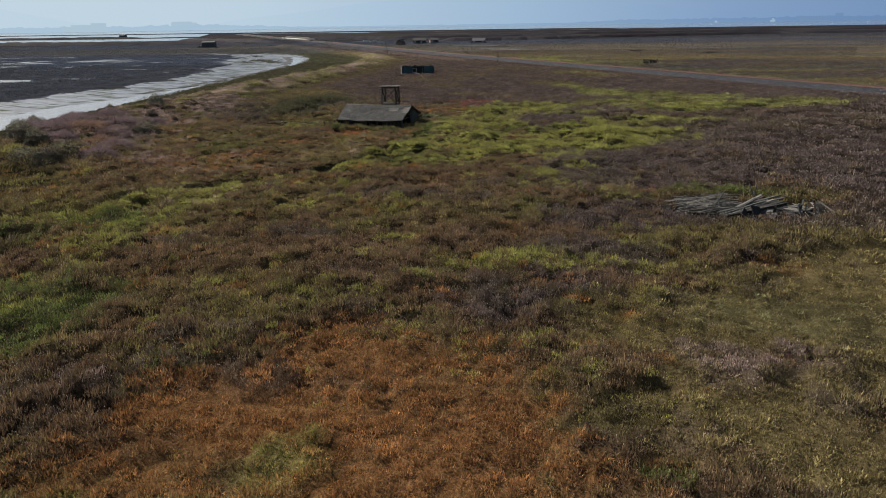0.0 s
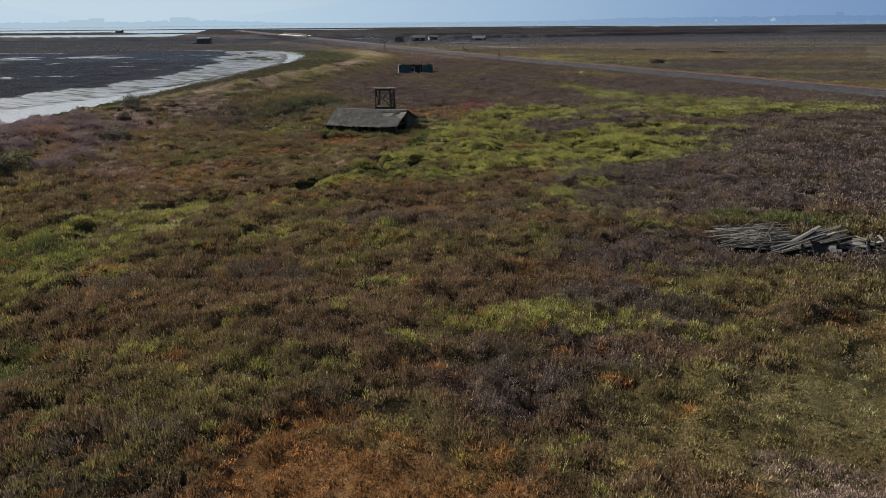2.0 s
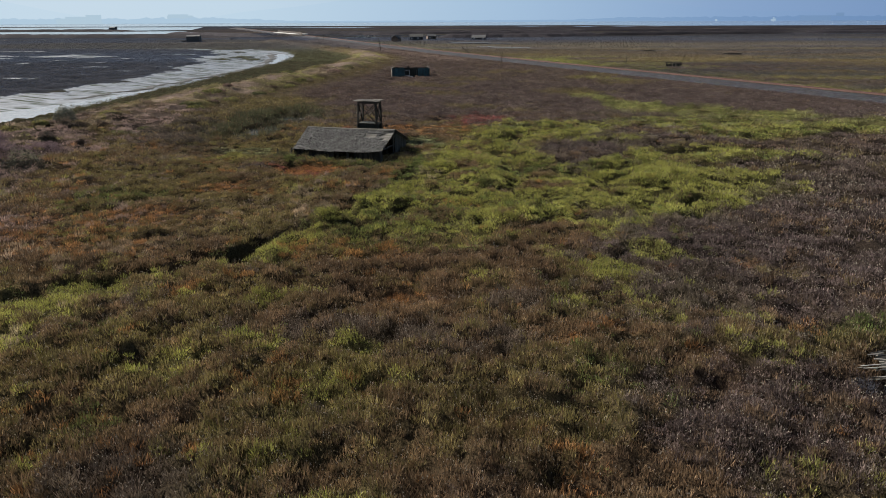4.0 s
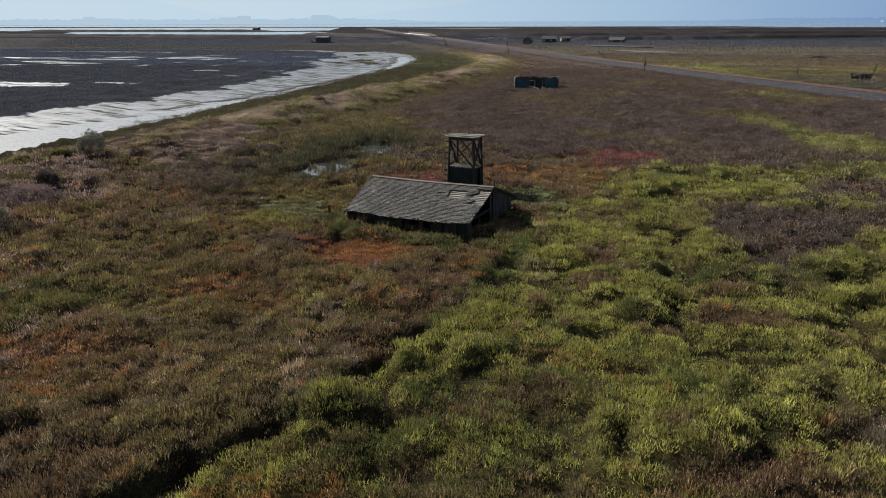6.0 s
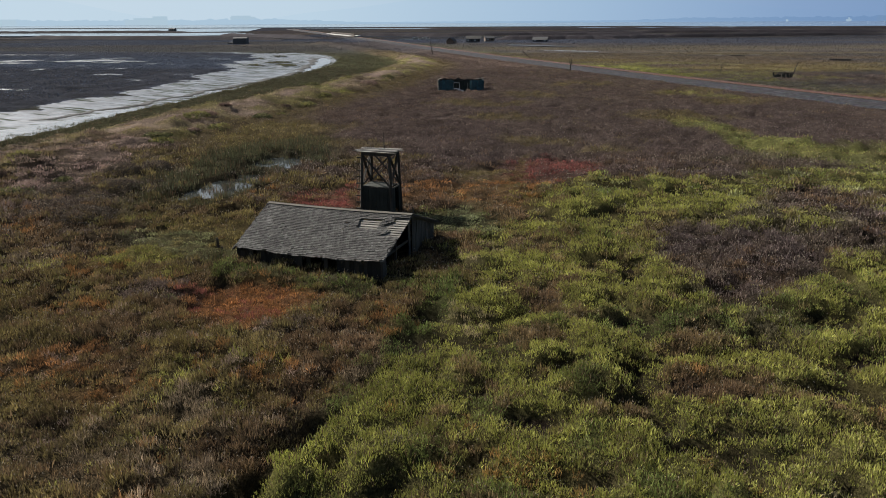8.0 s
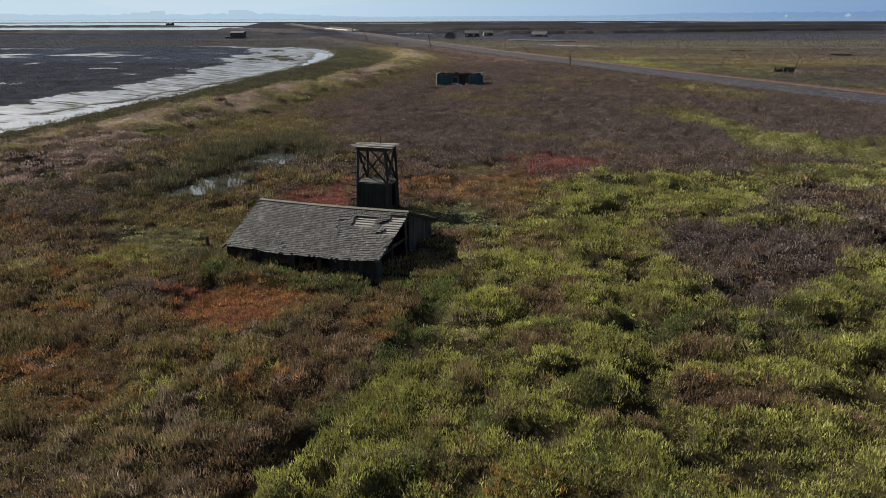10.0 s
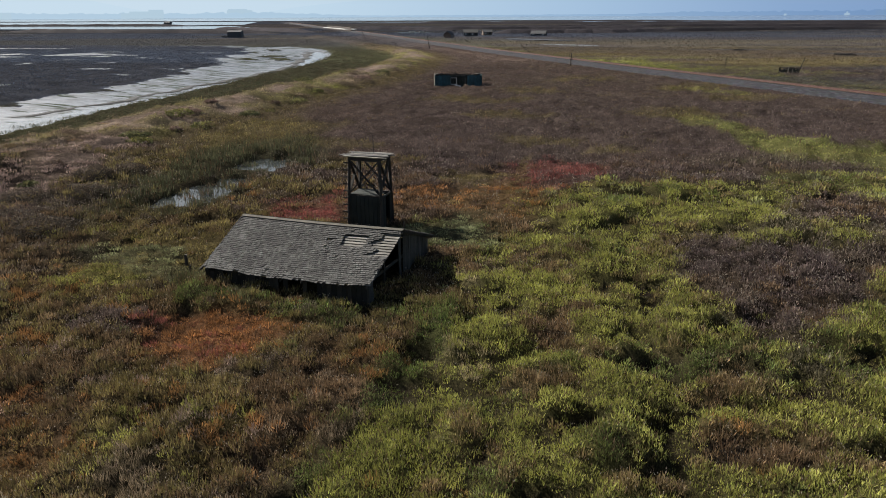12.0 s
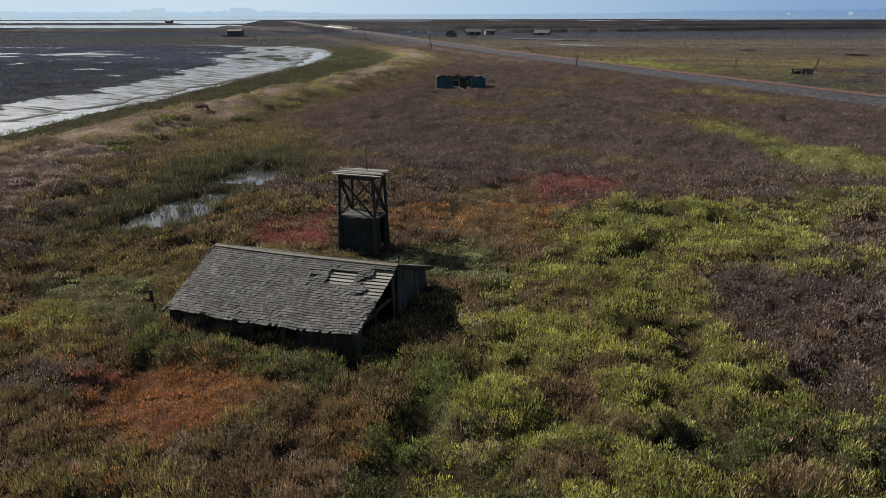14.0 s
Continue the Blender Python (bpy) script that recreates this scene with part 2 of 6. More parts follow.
# smaller stands: place and reach of each
SPOT_GREEN = [(-20.1, 25.9, 1.6), (-17.5, 25.3, 1.2), (-18.7, 28.5, 1.4), (-17.4, 29.5, 1.5), (-19.1, 23.5, 1.3), (4.3, 17.9, 1.0), (-29.4, 74, 3.0), (-31, 71, 2.5),
              (-11.8, 100.3, 2.4), (-8.6, 98, 1.6)]
SPOT_YELLOW = [(-10.6, 93, 1.6), (-11, 96.8, 1.8), (-9.6, 90.5, 1.6), (-8.6, 93.5, 2.2), (-9, 97.5, 2.0), (-4.6, 33.6, 1.8), (-2.4, 35.6, 3.0), (-12, 49.6, 1.4), (-8, 49.5, 1.5), (-14.9, 47.9, 1.6), (2.3, 59.3, 2.0), (0.1, 55, 1.2), (5.6, 61.6, 1.8), (11.2, 73.9, 2.2), (-17.1, 72.3, 1.0),
               (-27.3, 88.5, 2.2), (-32, 95.1, 2.4), (-3, 100, 3.5), (-4, 93, 3.5)]
SPOT_SHRUB = [(20.5, 44.5, 2.6), (23.5, 46.5, 3.0), (17, 43.6, 2.2), (11.5, 44, 1.8), (-15, 20, 2.2), (-12.5, 22.5, 1.8), (-6.9, 28.4, 1.6), (-9, 22.6, 1.4), (-13, 26, 2.2), (6.1, 37.1, 2.0), (-0.7, 30.1, 2.2), (-9, 51.3, 2.2), (-5.7, 49.2, 2.0), (5.5, 57, 3.4), (-3.9, 50.6, 2.6), (3.7, 69.3, 2.2),
              (9.8, 69, 2.8), (16.9, 79, 6), (-1.2, 54.2, 2.0), (2.4, 92.7, 3.6), (7.9, 96.9, 4.0), (9.8, 122, 5.0), (-12, 41, 2.4), (-20, 38, 2.2)]
SPOT_ORANGE = [(-19.6, 83.6, 2.8), (-19.6, 83.6, 2.2), (-10.8, 105.5, 3.0), (-14, 105, 1.6), (-9, 110, 2.2), (-11.4, 16.3, 2.0), (-13.3, 16.9, 1.6), (2.7, 30.8, 0.9), (13.2, 36.8, 1.3), (4.6, 29.1, 0.9), (3.2, 17.5, 1.5), (-25.5, 65.9, 3.2), (-21.2, 74.8, 2.4), (-18.9, 82.7, 2.0), (-6.7, 54.7, 1.8), (-10.7, 61.2, 2.6),
               (9.1, 61.4, 1.4), (2.3, 51.7, 1.0), (-0.2, 50.7, 1.0), (-42.8, 90.4, 2.4), (-51.6, 151, 3.0), (12, 100, 0.9)]
SPOT_RED = [(9.6, 25.4, 0.8)]
SPOT_MAT = [(-12, 112, 3.5), (-12, 107, 2.5), (-9.5, 103, 2.2), (-17.4, 99.4, 2.2), (-14.2, 99.6, 2.0), (-6.5, 17.5, 1.6), (11.1, 29.2, 2.4), (15.3, 32, 3.0), (-20, 70.2, 2.6), (-21.2, 66.6, 3.0), (-27.7, 89.8, 2.6), (-26.7, 92.7, 3.2), (10, 59.5, 1.6)]
SPOT_DUSK = [(-30, 66, 6), (-24, 70, 4), (-36, 76, 6), (-38, 64, 6), (-18, 75, 3), (-25, 78, 4), (-20, 80, 3), (10.8, 26.2, 1.3), (7.1, 24.1, 1.6), (5.3, 19.9, 1.3), (10.2, 60.2, 1.1), (-14.8, 21.4, 1.2)]
SPOT_BROWN = [(-14, 78, 3.0), (-6.5, 86.1, 1.8), (-0.7, 82.5, 2.2), (-8.6, 68.6, 2.2), (0.7, 78.8, 1.8), (-33, 60, 6.0), (-12, 18.5, 1.8), (-16, 22, 2.4)]
SPOT_PATH = [(-49.9, 118.5, 2.0), (-48.6, 128.5, 1.8), (-46.8, 133.8, 1.4), (-47.9, 146.5, 1.6), (-47.8, 111.5, 1.8)]
SPOT_OLIVE = [(-26, 108, 5.0), (-24, 116, 5.0), (-22, 101, 3.0), (-30, 126, 5.0), (-36, 100, 4.0), (-42, 106, 4.0), (-8.9, 130.6, 4.0), (-2.1, 127.1, 3.0), (6.8, 153, 6.0), (13.8, 186.7, 6.0), (18.2, 172, 5.5), (-5.4, 202, 6.0), (-14, 150, 4.0), (-20, 165, 6.0), (-12, 178, 5.0), (-14, 84.5, 2.5), (-12, 82, 2.5), (-28.3, 77.4, 4.0), (-20, 73, 3.5), (-19, 66.4, 3.0), (-24, 80, 3.0), (-36, 80, 4.0), (-16, 48, 4.0)]
HOLES = [(-23.1, 75.2, 0.9), (-22.6, 70, 0.8), (-5, 78.8, 1.2), (-0.9, 78.4, 1.3), (-1.3, 74.3, 1.0), (2, 82, 1.2), (4.2, 84.5, 1.1), (0.5, 86, 1.0), (6, 81.5, 1.2), (-3, 83, 1.0), (3.5, 78.6, 1.1), (-6, 75, 1.0), (-2, 91, 0.9), (5, 75, 1.2)]


def hollow(x, y, tall):
    """Gaps where dead stems lie between the tall clumps."""
    h = sstep(0.66, 0.78, vnoise(x, y, 1.9, 151)) * tall * 0.85
    for cx, cy, r in HOLES:
        h = np.maximum(h, blob(x, y, cx, cy, r * 0.85, r * 0.6, 0, 0.6))
    return h


def plan(x, y):
    """Weights of the plants, and of bare mud, at each place."""
    n1, n2, n3 = fbm(x, y, 17, 31), fbm(x, y, 5.5, 37), fbm(x, y, 42, 43)
    w = np.zeros((len(SPECIES),) + np.shape(x))

    def over(k, a):
        w[:] *= 1 - a
        w[SPECIES.index(k)] += a

    over("brown", np.ones(np.shape(x)))
    over("olive", sstep(0.42, 0.62, n1 * 0.5 + n2 * 0.5) * (1 - 0.55 * sstep(-14, -22, x) * sstep(48, 60, y)))
    over("mauve", sstep(90, 118, y + (n1 - 0.5) * 30) * 0.85)
    over("mauve", sstep(6, 26, x + (n1 - 0.5) * 20) * 0.7)
    over("orange", sstep(0.56, 0.68, n2) * sstep(-12, -18, x) * sstep(110, 95, y) * 0.28)
    for k, rows, strength in (("olive", PATCH_OLIVE, 0.75), ("mat", PATCH_MAT, 0.85), ("mauve", PATCH_MAUVE, 0.7), ("orange", PATCH_ORANGE, 0.82), ("yellow", PATCH_YELLOW, 0.86)):
        for cx, cy, rx, ry, turn in rows:
            over(k, blob(x, y, cx, cy, rx, ry, turn) * strength)
    over("mauve", blob(x, y, 4.5, 97, 4.6, 7, -20) * 0.7)
    over("shrub", blob(x, y, 4.5, 96, 4.4, 6.5, -20, 0.8) * 0.45)
    over("green", w[SPECIES.index("yellow")] * sstep(106, 124, y) * 0.45)
    over("olive", w[SPECIES.index("yellow")] * sstep(106, 124, y) * 0.3)
    over("lawn", w[SPECIES.index("yellow")] * sstep(104, 118, y) * 0.4)
    over("mauve", w[SPECIES.index("yellow")] * sstep(106, 124, y) * sstep(0.45, 0.62, fbm(x, y, 4.0, 161)) * 0.6)
    # the yellow-green stand is broken by brown dead stems and darker green
    n4, stand = fbm(x, y, 2.7, 97), w[SPECIES.index("yellow")].copy()
    over("brown", stand * sstep(0.55, 0.67, n4) * 0.6)
    over("green", stand * sstep(0.45, 0.34, fbm(x, y, 3.3, 157)) * 0.5)
    dd, ds = line_dist(x, y, DITCH)
    over("yellow", sstep(3.6, 1.0, dd + (n2 - 0.5) * 3) * sstep(-0.2, 0.4, ds) * sstep(92, 86, y) * 0.95)
    over("green", sstep(0.9, 0.3, dd + (n2 - 0.5) * 2) * 0.6)
    for k, rows, strength in (("green", PATCH_GREEN, 0.7), ("red", PATCH_RED, 0.5)):
        for cx, cy, rx, ry, turn in rows:
            over(k, blob(x, y, cx, cy, rx, ry, turn) * strength)
    # speckled mixture in the near marsh
    n5, n6 = fbm(x, y, 2.6, 111), fbm(x, y, 3.6, 117)
    nearby = sstep(92, 78, y) * sstep(-44, -38, x) * (1 - w[SPECIES.index("orange")] - w[SPECIES.index("mat")] - 0.7 * w[SPECIES.index("yellow")]) * sstep(11, 5, x)
    over("orange", nearby * sstep(0.56, 0.68, n5) * 0.2)
    over("yellow", nearby * sstep(0.54, 0.66, n6) * 0.34)
    over("mauve", nearby * sstep(0.43, 0.33, n5) * 0.28)
    over("green", nearby * sstep(0.40, 0.31, n6) * 0.15)
    for k, rows, strength in (("brown", SPOT_BROWN, 0.5), ("olive", SPOT_OLIVE, 0.5), ("shrub", SPOT_SHRUB, 0.64), ("orange", SPOT_ORANGE, 0.38), ("mat", SPOT_MAT, 0.65), ("dusk", SPOT_DUSK, 0.3), ("green", SPOT_GREEN, 0.42), ("yellow", SPOT_YELLOW, 0.52), ("red", SPOT_RED, 0.4)):
        for cx, cy, r in rows:
            over(k, blob(x, y, cx, cy, r * 1.1, r * 0.75, 0, 0.85, 5) * strength)
    over("yellow", sstep(2.8, 0.9, dd + (n2 - 0.5) * 3.5) * sstep(-0.2, 0.4, ds) * sstep(90, 84, y) * 0.6)
    # dark patch under the wreck: shade of its hollows in the ground colour
    over("dark", sstep(1.15, 0.8, np.hypot((x - 14.7) / 4.8, (y - 48.0) / 2.4)) * 0.8)
    over("reed", blob(x, y, -33, 113, 6, 15, 4) * 0.85)
    over("reed", blob(x, y, -18.2, 86.3, 5.6, 1.1, -9) * 0.3)
    over("green", blob(x, y, -18.2, 86.3, 5.6, 1.0, -9, 0.8) * 0.4)
    over("tan", blob(x, y, -9.6, 91.5, 1.6, 3.0, 0) * 0.4)
    over("mat", sstep(0.55, 0.15, line_dist(x, y, [(-13, 97.5), (-11, 100), (-10.6, 106), (-9.6, 112), (-9.4, 122)])[0] + (n2 - 0.5) * 0.8) * 0.7)
    over("brown", sstep(1, -6, x) * sstep(68, 58, y) * sstep(20, 27, y) * sstep(0.40, 0.52, n2) * 0.32)
    # strong stands by the shed: crimson and rust pickleweed, short grass, dead mauve stems
    for k, cx, cy, rx, ry, turn, strength in ACCENTS:
        over(k, blob(x, y, cx, cy, rx, ry, turn, 0.7, 23) * strength)
    # far right: rough pasture in bands beyond the railway
    rd, rs = line_dist(x, y, RAIL)
    beyond = sstep(2, 6, rs * rd)
    over("far", beyond * 0.8)
    over("brown", beyond * sstep(420, 300, y) * 0.25)
    verge, drift = sstep(24, 9, rd + (n1 - 0.5) * 30), fbm(x, y * 2.2, 24, 51)
    over("mauve", beyond * sstep(420, 300, y) * 0.45)
    over("green", beyond * verge * sstep(0.32, 0.52, drift) * 0.55)
    over("yellow", beyond * verge * sstep(0.40, 0.58, drift) * 0.50)
    over("yellow", beyond * sstep(70, 30, rd) * sstep(0.56, 0.66, fbm(x * 0.8 + y * 0.5, y * 2.4, 20, 55)) * 0.35)
    over("olive", beyond * sstep(0.45, 0.6, fbm(x * 0.6, y * 2.4, 60, 53)) * 0.6 * sstep(420, 330, y))
    # levee: dry tan grass on the crest, green towards the water
    lp, ld, ls = levee_profile(x, y)
    over("olive", sstep(14, 7, ld) * 0.5)
    over("tan", sstep(0.25, 0.75, lp + (n2 - 0.5) * 1.0) * sstep(78, 96, y) * 0.5 * sstep(320, 270, y))
    over("dusk", blob(x, y, -49, 83, 8, 15, 6) * 0.85)
    over("yellow", sstep(0.15, 0.5, lp) * sstep(0.46, 0.58, fbm(x, y, 4.5, 93)) * (0.35 + 0.25 * sstep(150, 190, y)) * sstep(320, 270, y))
    over("dusk", sstep(0.2, 0.6, lp) * sstep(0.45, 0.60, fbm(x, y, 5.5, 99)) * sstep(78, 96, y) * 0.36)
    for cx, cy in ((-44.2, 103.0), (-45.8, 107.5), (-47.2, 113.5), (-47.6, 121.5)):
        over("dusk", blob(x, y, cx, cy, 3.0, 4.2, 0, 0.7, 27) * 0.55)
        over("path", blob(x, y, cx + 0.4, cy, 1.1, 2.6, 0, 0.9, 29) * 0.6)
    over("path", sstep(2.6, 0.9, ld + (n2 - 0.5) * 6) * sstep(84, 100, y) * sstep(0.38, 0.52, fbm(x, y, 8, 94)) * 0.85 * sstep(320, 270, y))
    for cx, cy, r in SPOT_PATH:
        over("path", blob(x, y, cx, cy, r, r * 1.3, 0, 0.9, 9) * 0.5)
    river = channel(x, y)
    over("reed", sstep(-4, -6, -ld * 1.0 + 0 * x) * sstep(0.5, -0.5, ls) * 0.9)
    br, bs = line_dist(x, y, BANK_R)
    bl, bsl = line_dist(x, y, BANK_L)
    left = sstep(-5, -2, -bsl * bl)
    over("dark", left * 0.95)
    over("far", left * sstep(300, 420, y + (n1 - 0.5) * 60) * 0.6)
    over("mud", left * sstep(0.585, 0.625, fbm(x, y * 1.4, 15, 61) * 0.45 + fbm(x, y, 60, 62) * 0.3 + fbm(x, y * 1.6, 5, 63) * 0.25) * sstep(330, 300, y) * sstep(205, 222, y) * 0.9)
    over("mud", sstep(0.25, 0.75, river))
    for cx, cy, rx, ry in PANS:
        over("mud", blob(x, y, cx, cy, rx * 0.78, ry * 0.75, 0, 0.85, 67) * 0.95)
    over("dark", left * sstep(300, 360, y) * 0.45)
    # beyond half a kilometre: brown flats with darker bands
    over("far", sstep(290, 400, y) * (1 - river) * 0.8)
    over("tan", sstep(0.56, 0.7, fbm(x * 0.22, y, 38, 73)) * sstep(300, 380, y) * (1 - river) * 0.15)
    over("olive", sstep(0.46, 0.60, fbm(x * 0.22, y, 44, 77)) * sstep(240, 300, y) * beyond * 0.22)
    over("far", sstep(0.50, 0.62, fbm(x * 0.3, y * 1.2, 30, 75)) * beyond * 0.7)
    over("mud", blob(x, y, -8, 373, 19, 5.5, -42, 0.4) * 0.75)
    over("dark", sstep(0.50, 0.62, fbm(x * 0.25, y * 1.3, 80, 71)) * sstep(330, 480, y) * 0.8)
    return w


def clumps(x, y, cell, seed):
    """Rounded plants side by side: the height of the dome at each place, 0 to 1, and a chance number for each plant."""
    wx = x + (vnoise(x, y, cell * 0.6, seed + 5) - 0.5) * cell * 0.7
    wy = y + (vnoise(x, y, cell * 0.6, seed + 6) - 0.5) * cell * 0.7
    ix, iy = np.floor(wx / cell), np.floor(wy / cell)
    best, who = np.zeros(np.shape(x)), np.zeros(np.shape(x))
    for di in (-1, 0, 1):
        for dj in (-1, 0, 1):
            cx, cy = ix + di, iy + dj
            px, py = (cx + 0.15 + 0.7 * hash01(cx, cy, seed)) * cell, (cy + 0.15 + 0.7 * hash01(cx, cy, seed + 1)) * cell
            r = cell * (0.42 + 0.42 * hash01(cx, cy, seed + 2))
            d = (0.5 + 0.5 * hash01(cx, cy, seed + 3)) * np.sqrt(np.clip(1 - ((wx - px) ** 2 + (wy - py) ** 2) / r ** 2, 0, 1))
            up = d > best
            best, who = np.where(up, d, best), np.where(up, hash01(cx, cy, seed + 4), who)
    return best, who


def canopy(x, y, w):
    """Dome height, height of the mass in metres and a chance number for each plant."""
    tall = np.clip(w[SPECIES.index("yellow")] + w[SPECIES.index("green")] + 0.35 * w[SPECIES.index("olive")] + 0.42 * w[SPECIES.index("mauve")], 0, 1)
    low = np.clip(w[SPECIES.index("orange")] + w[SPECIES.index("mat")] + w[SPECIES.index("red")] + w[SPECIES.index("path")], 0, 1)
    a, ia = clumps(x, y, 2.3, 101)
    b, ib = clumps(x, y, 0.85, 131)
    lump = sstep(0.25, 0.75, vnoise(x, y, 4.5, 141))
    a = a * (1 - hollow(x, y, tall))
    mass = tall * (1.0 * a + 0.18 * b) * (0.6 + 0.6 * lump) + (1 - tall) * (1 - 0.68 * low) * (0.42 * b + 0.28 * a) * (1 + 0.45 * sstep(74, 62, y))
    pick = np.where(tall > 0.5, ia * 0.6 + ib * 0.4, ib)
    return np.clip(tall * a + (1 - tall) * b, 0, 1), mass, pick


def cleared(x, y):
    """1 where the wreck lies and the plants are pressed flat, 0 elsewhere."""
    wreck_bed = sstep(1.25, 0.8, np.hypot((x - 14.7) / 5.0, (y - 47.9) / 2.8))
    tower_foot = sstep(1.5, 0.8, np.hypot((x + 17.4) / 2.2, (y - 100.2) / 2.0))
    return np.maximum(wreck_bed, tower_foot)


def ponds(x, y):
    return np.maximum(blob(x, y, -31.0, 116.8, 3.0, 3.2, 0, 0.35), blob(x, y, -31.3, 106.2, 2.3, 5.4, -14, 0.5))


def ground_z(x, y, w=None):
    x, y = np.asarray(x, float), np.asarray(y, float)
    if w is None:
        w = plan(x, y)
    z = -0.18 + (fbm(x, y, 9, 81) - 0.5) * 0.35 * (1 - 0.75 * sstep(-52, -66, x) * sstep(60, 90, y))
    near = sstep(330, 150, np.hypot(x, y - 40))
    z = z + near * (1 - w[SPECIES.index("mud")]) * (canopy(x, y, w)[1] * (1 - cleared(x, y)) - 0.15)
    dd, ds = line_dist(x, y, DITCH)
    z = z - (0.45 + 0.35 * sstep(56, 60, y)) * sstep(0.62 + 0.18 * sstep(64, 70, y), 0.20, dd + (vnoise(x, y, 1.7, 87) - 0.5) * 0.9) * sstep(0.18, 0.4, vnoise(x, y, 4.5, 88) + 0.25 * sstep(70, 55, y)) * sstep(86, 81, y)
    lp, ld, ls = levee_profile(x, y)
    z = z + lp * (1.30 + 1.5 * (fbm(x, y, 4.2, 89) - 0.5))
    z = z - 0.80 * channel(x, y, 15.0, 0.0)
    # the pond by the shed
    z = z - 0.55 * ponds(x, y)
    rd, rs = line_dist(x, y, RAIL)
    bank = sstep(9.5, 6.0, np.abs(rs * rd + 4.0) + 0.0)
    z = z * (1 - bank) + bank * 0.62
    return z


# ---- materials ----
def mat_base(name):
    m = bpy.data.materials.new(name)
    m.use_nodes = True
    n, l = m.node_tree.nodes, m.node_tree.links
    return m, n, l, n["Principled BSDF"]


def node(n, kind, **settings):
    nd = n.new(kind)
    for k, v in settings.items():
        nd.inputs[k.replace("_", " ")].default_value = v
    return nd


def plain(name, colour, rough=0.85, grain=8.0, amount=0.35, stretch=(1, 1, 1), bump=0.3, metal=0.0, spread=0.25, dirt=0.3):
    """A worn surface: grain and stains at two scales, with a chance tone for each piece."""
    m, n, l, p = mat_base(name)
    tc = n.new("ShaderNodeTexCoord")
    mp = n.new("ShaderNodeMapping")
    mp.inputs["Scale"].default_value = stretch
    l.new(tc.outputs["Object"], mp.inputs[0])
    info = n.new("ShaderNodeObjectInfo")
    geo = n.new("ShaderNodeNewGeometry")
    add = n.new("ShaderNodeMath")
    l.new(info.outputs["Random"], add.inputs[0])
    l.new(geo.outputs["Random Per Island"], add.inputs[1])
    frac = n.new("ShaderNodeMath")
    frac.operation = 'FRACT'
    l.new(add.outputs[0], frac.inputs[0])
    shift = n.new("ShaderNodeVectorMath")
    shift.operation = 'ADD'
    sc = n.new("ShaderNodeMath")
    sc.operation = 'MULTIPLY'
    sc.inputs[1].default_value = 37.0
    l.new(frac.outputs[0], sc.inputs[0])
    l.new(mp.outputs[0], shift.inputs[0])
    l.new(sc.outputs[0], shift.inputs[1])
    a = node(n, "ShaderNodeTexNoise", Scale=grain, Detail=6.0, Roughness=0.65)
    b = node(n, "ShaderNodeTexNoise", Scale=1.3, Detail=3.0)
    l.new(shift.outputs[0], a.inputs["Vector"])
    l.new(tc.outputs["Object"], b.inputs["Vector"])
    # value = 1 + (grain - .5) * amount * 2 + (stain - .5) * dirt * 2 + (piece - .5) * spread * 2
    v = None
    for out, k in ((a.outputs["Fac"], amount), (b.outputs["Fac"], dirt), (frac.outputs[0], spread)):
        mr = n.new("ShaderNodeMapRange")
        mr.clamp = False
        mr.inputs["From Min"].default_value, mr.inputs["From Max"].default_value = 0.25, 0.75
        if out == frac.outputs[0]:
            mr.inputs["From Min"].default_value, mr.inputs["From Max"].default_value = 0, 1
        mr.inputs["To Min"].default_value, mr.inputs["To Max"].default_value = 1 - k, 1 + k
        l.new(out, mr.inputs["Value"])
        if v is None:
            v = mr.outputs[0]
        else:
            mu = n.new("ShaderNodeMath")
            mu.operation = 'MULTIPLY'
            l.new(v, mu.inputs[0])
            l.new(mr.outputs[0], mu.inputs[1])
            v = mu.outputs[0]
    mix = n.new("ShaderNodeVectorMath")
    mix.operation = 'SCALE'
    mix.inputs[0].default_value = [0.72 * c for c in colour]
    l.new(v, mix.inputs["Scale"])
    l.new(mix.outputs[0], p.inputs["Base Color"])
    p.inputs["Roughness"].default_value = rough
    p.inputs["Metallic"].default_value = metal
    p.inputs["Specular IOR Level"].default_value = 0.3
    bp = node(n, "ShaderNodeBump", Strength=bump, Distance=0.02)
    l.new(a.outputs["Fac"], bp.inputs["Height"])
    l.new(bp.outputs[0], p.inputs["Normal"])
    return m


# near-black board: the shed front's shade is put into this colour
M_BOARD = plain("shaded_weathered_board", (0.024, 0.023, 0.020), 0.9, 9, 0.4, (6, 6, 0.6), 0.4)
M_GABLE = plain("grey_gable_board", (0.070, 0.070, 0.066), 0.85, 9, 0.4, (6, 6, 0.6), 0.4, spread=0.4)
M_SHINGLE = plain("weathered_shingle", (0.058, 0.057, 0.054), 0.85, 12, 0.55, (4, 1, 1), 0.35, spread=0.58, dirt=0.5)
M_BATTEN = plain("bleached_batten", (0.20, 0.188, 0.165), 0.8, 10, 0.3, (0.6, 6, 6), 0.3)
M_DARKWOOD = plain("dark_timber", (0.046, 0.041, 0.035), 0.85, 9, 0.4, (5, 5, 0.7), 0.4)
M_TARBOARD = plain("tarred_board", (0.028, 0.032, 0.027), 0.9, 7, 0.4, (5, 5, 0.6), 0.3)
M_PALEWOOD = plain("pale_timber", (0.26, 0.245, 0.215), 0.8, 9, 0.3, (5, 5, 0.7), 0.3)
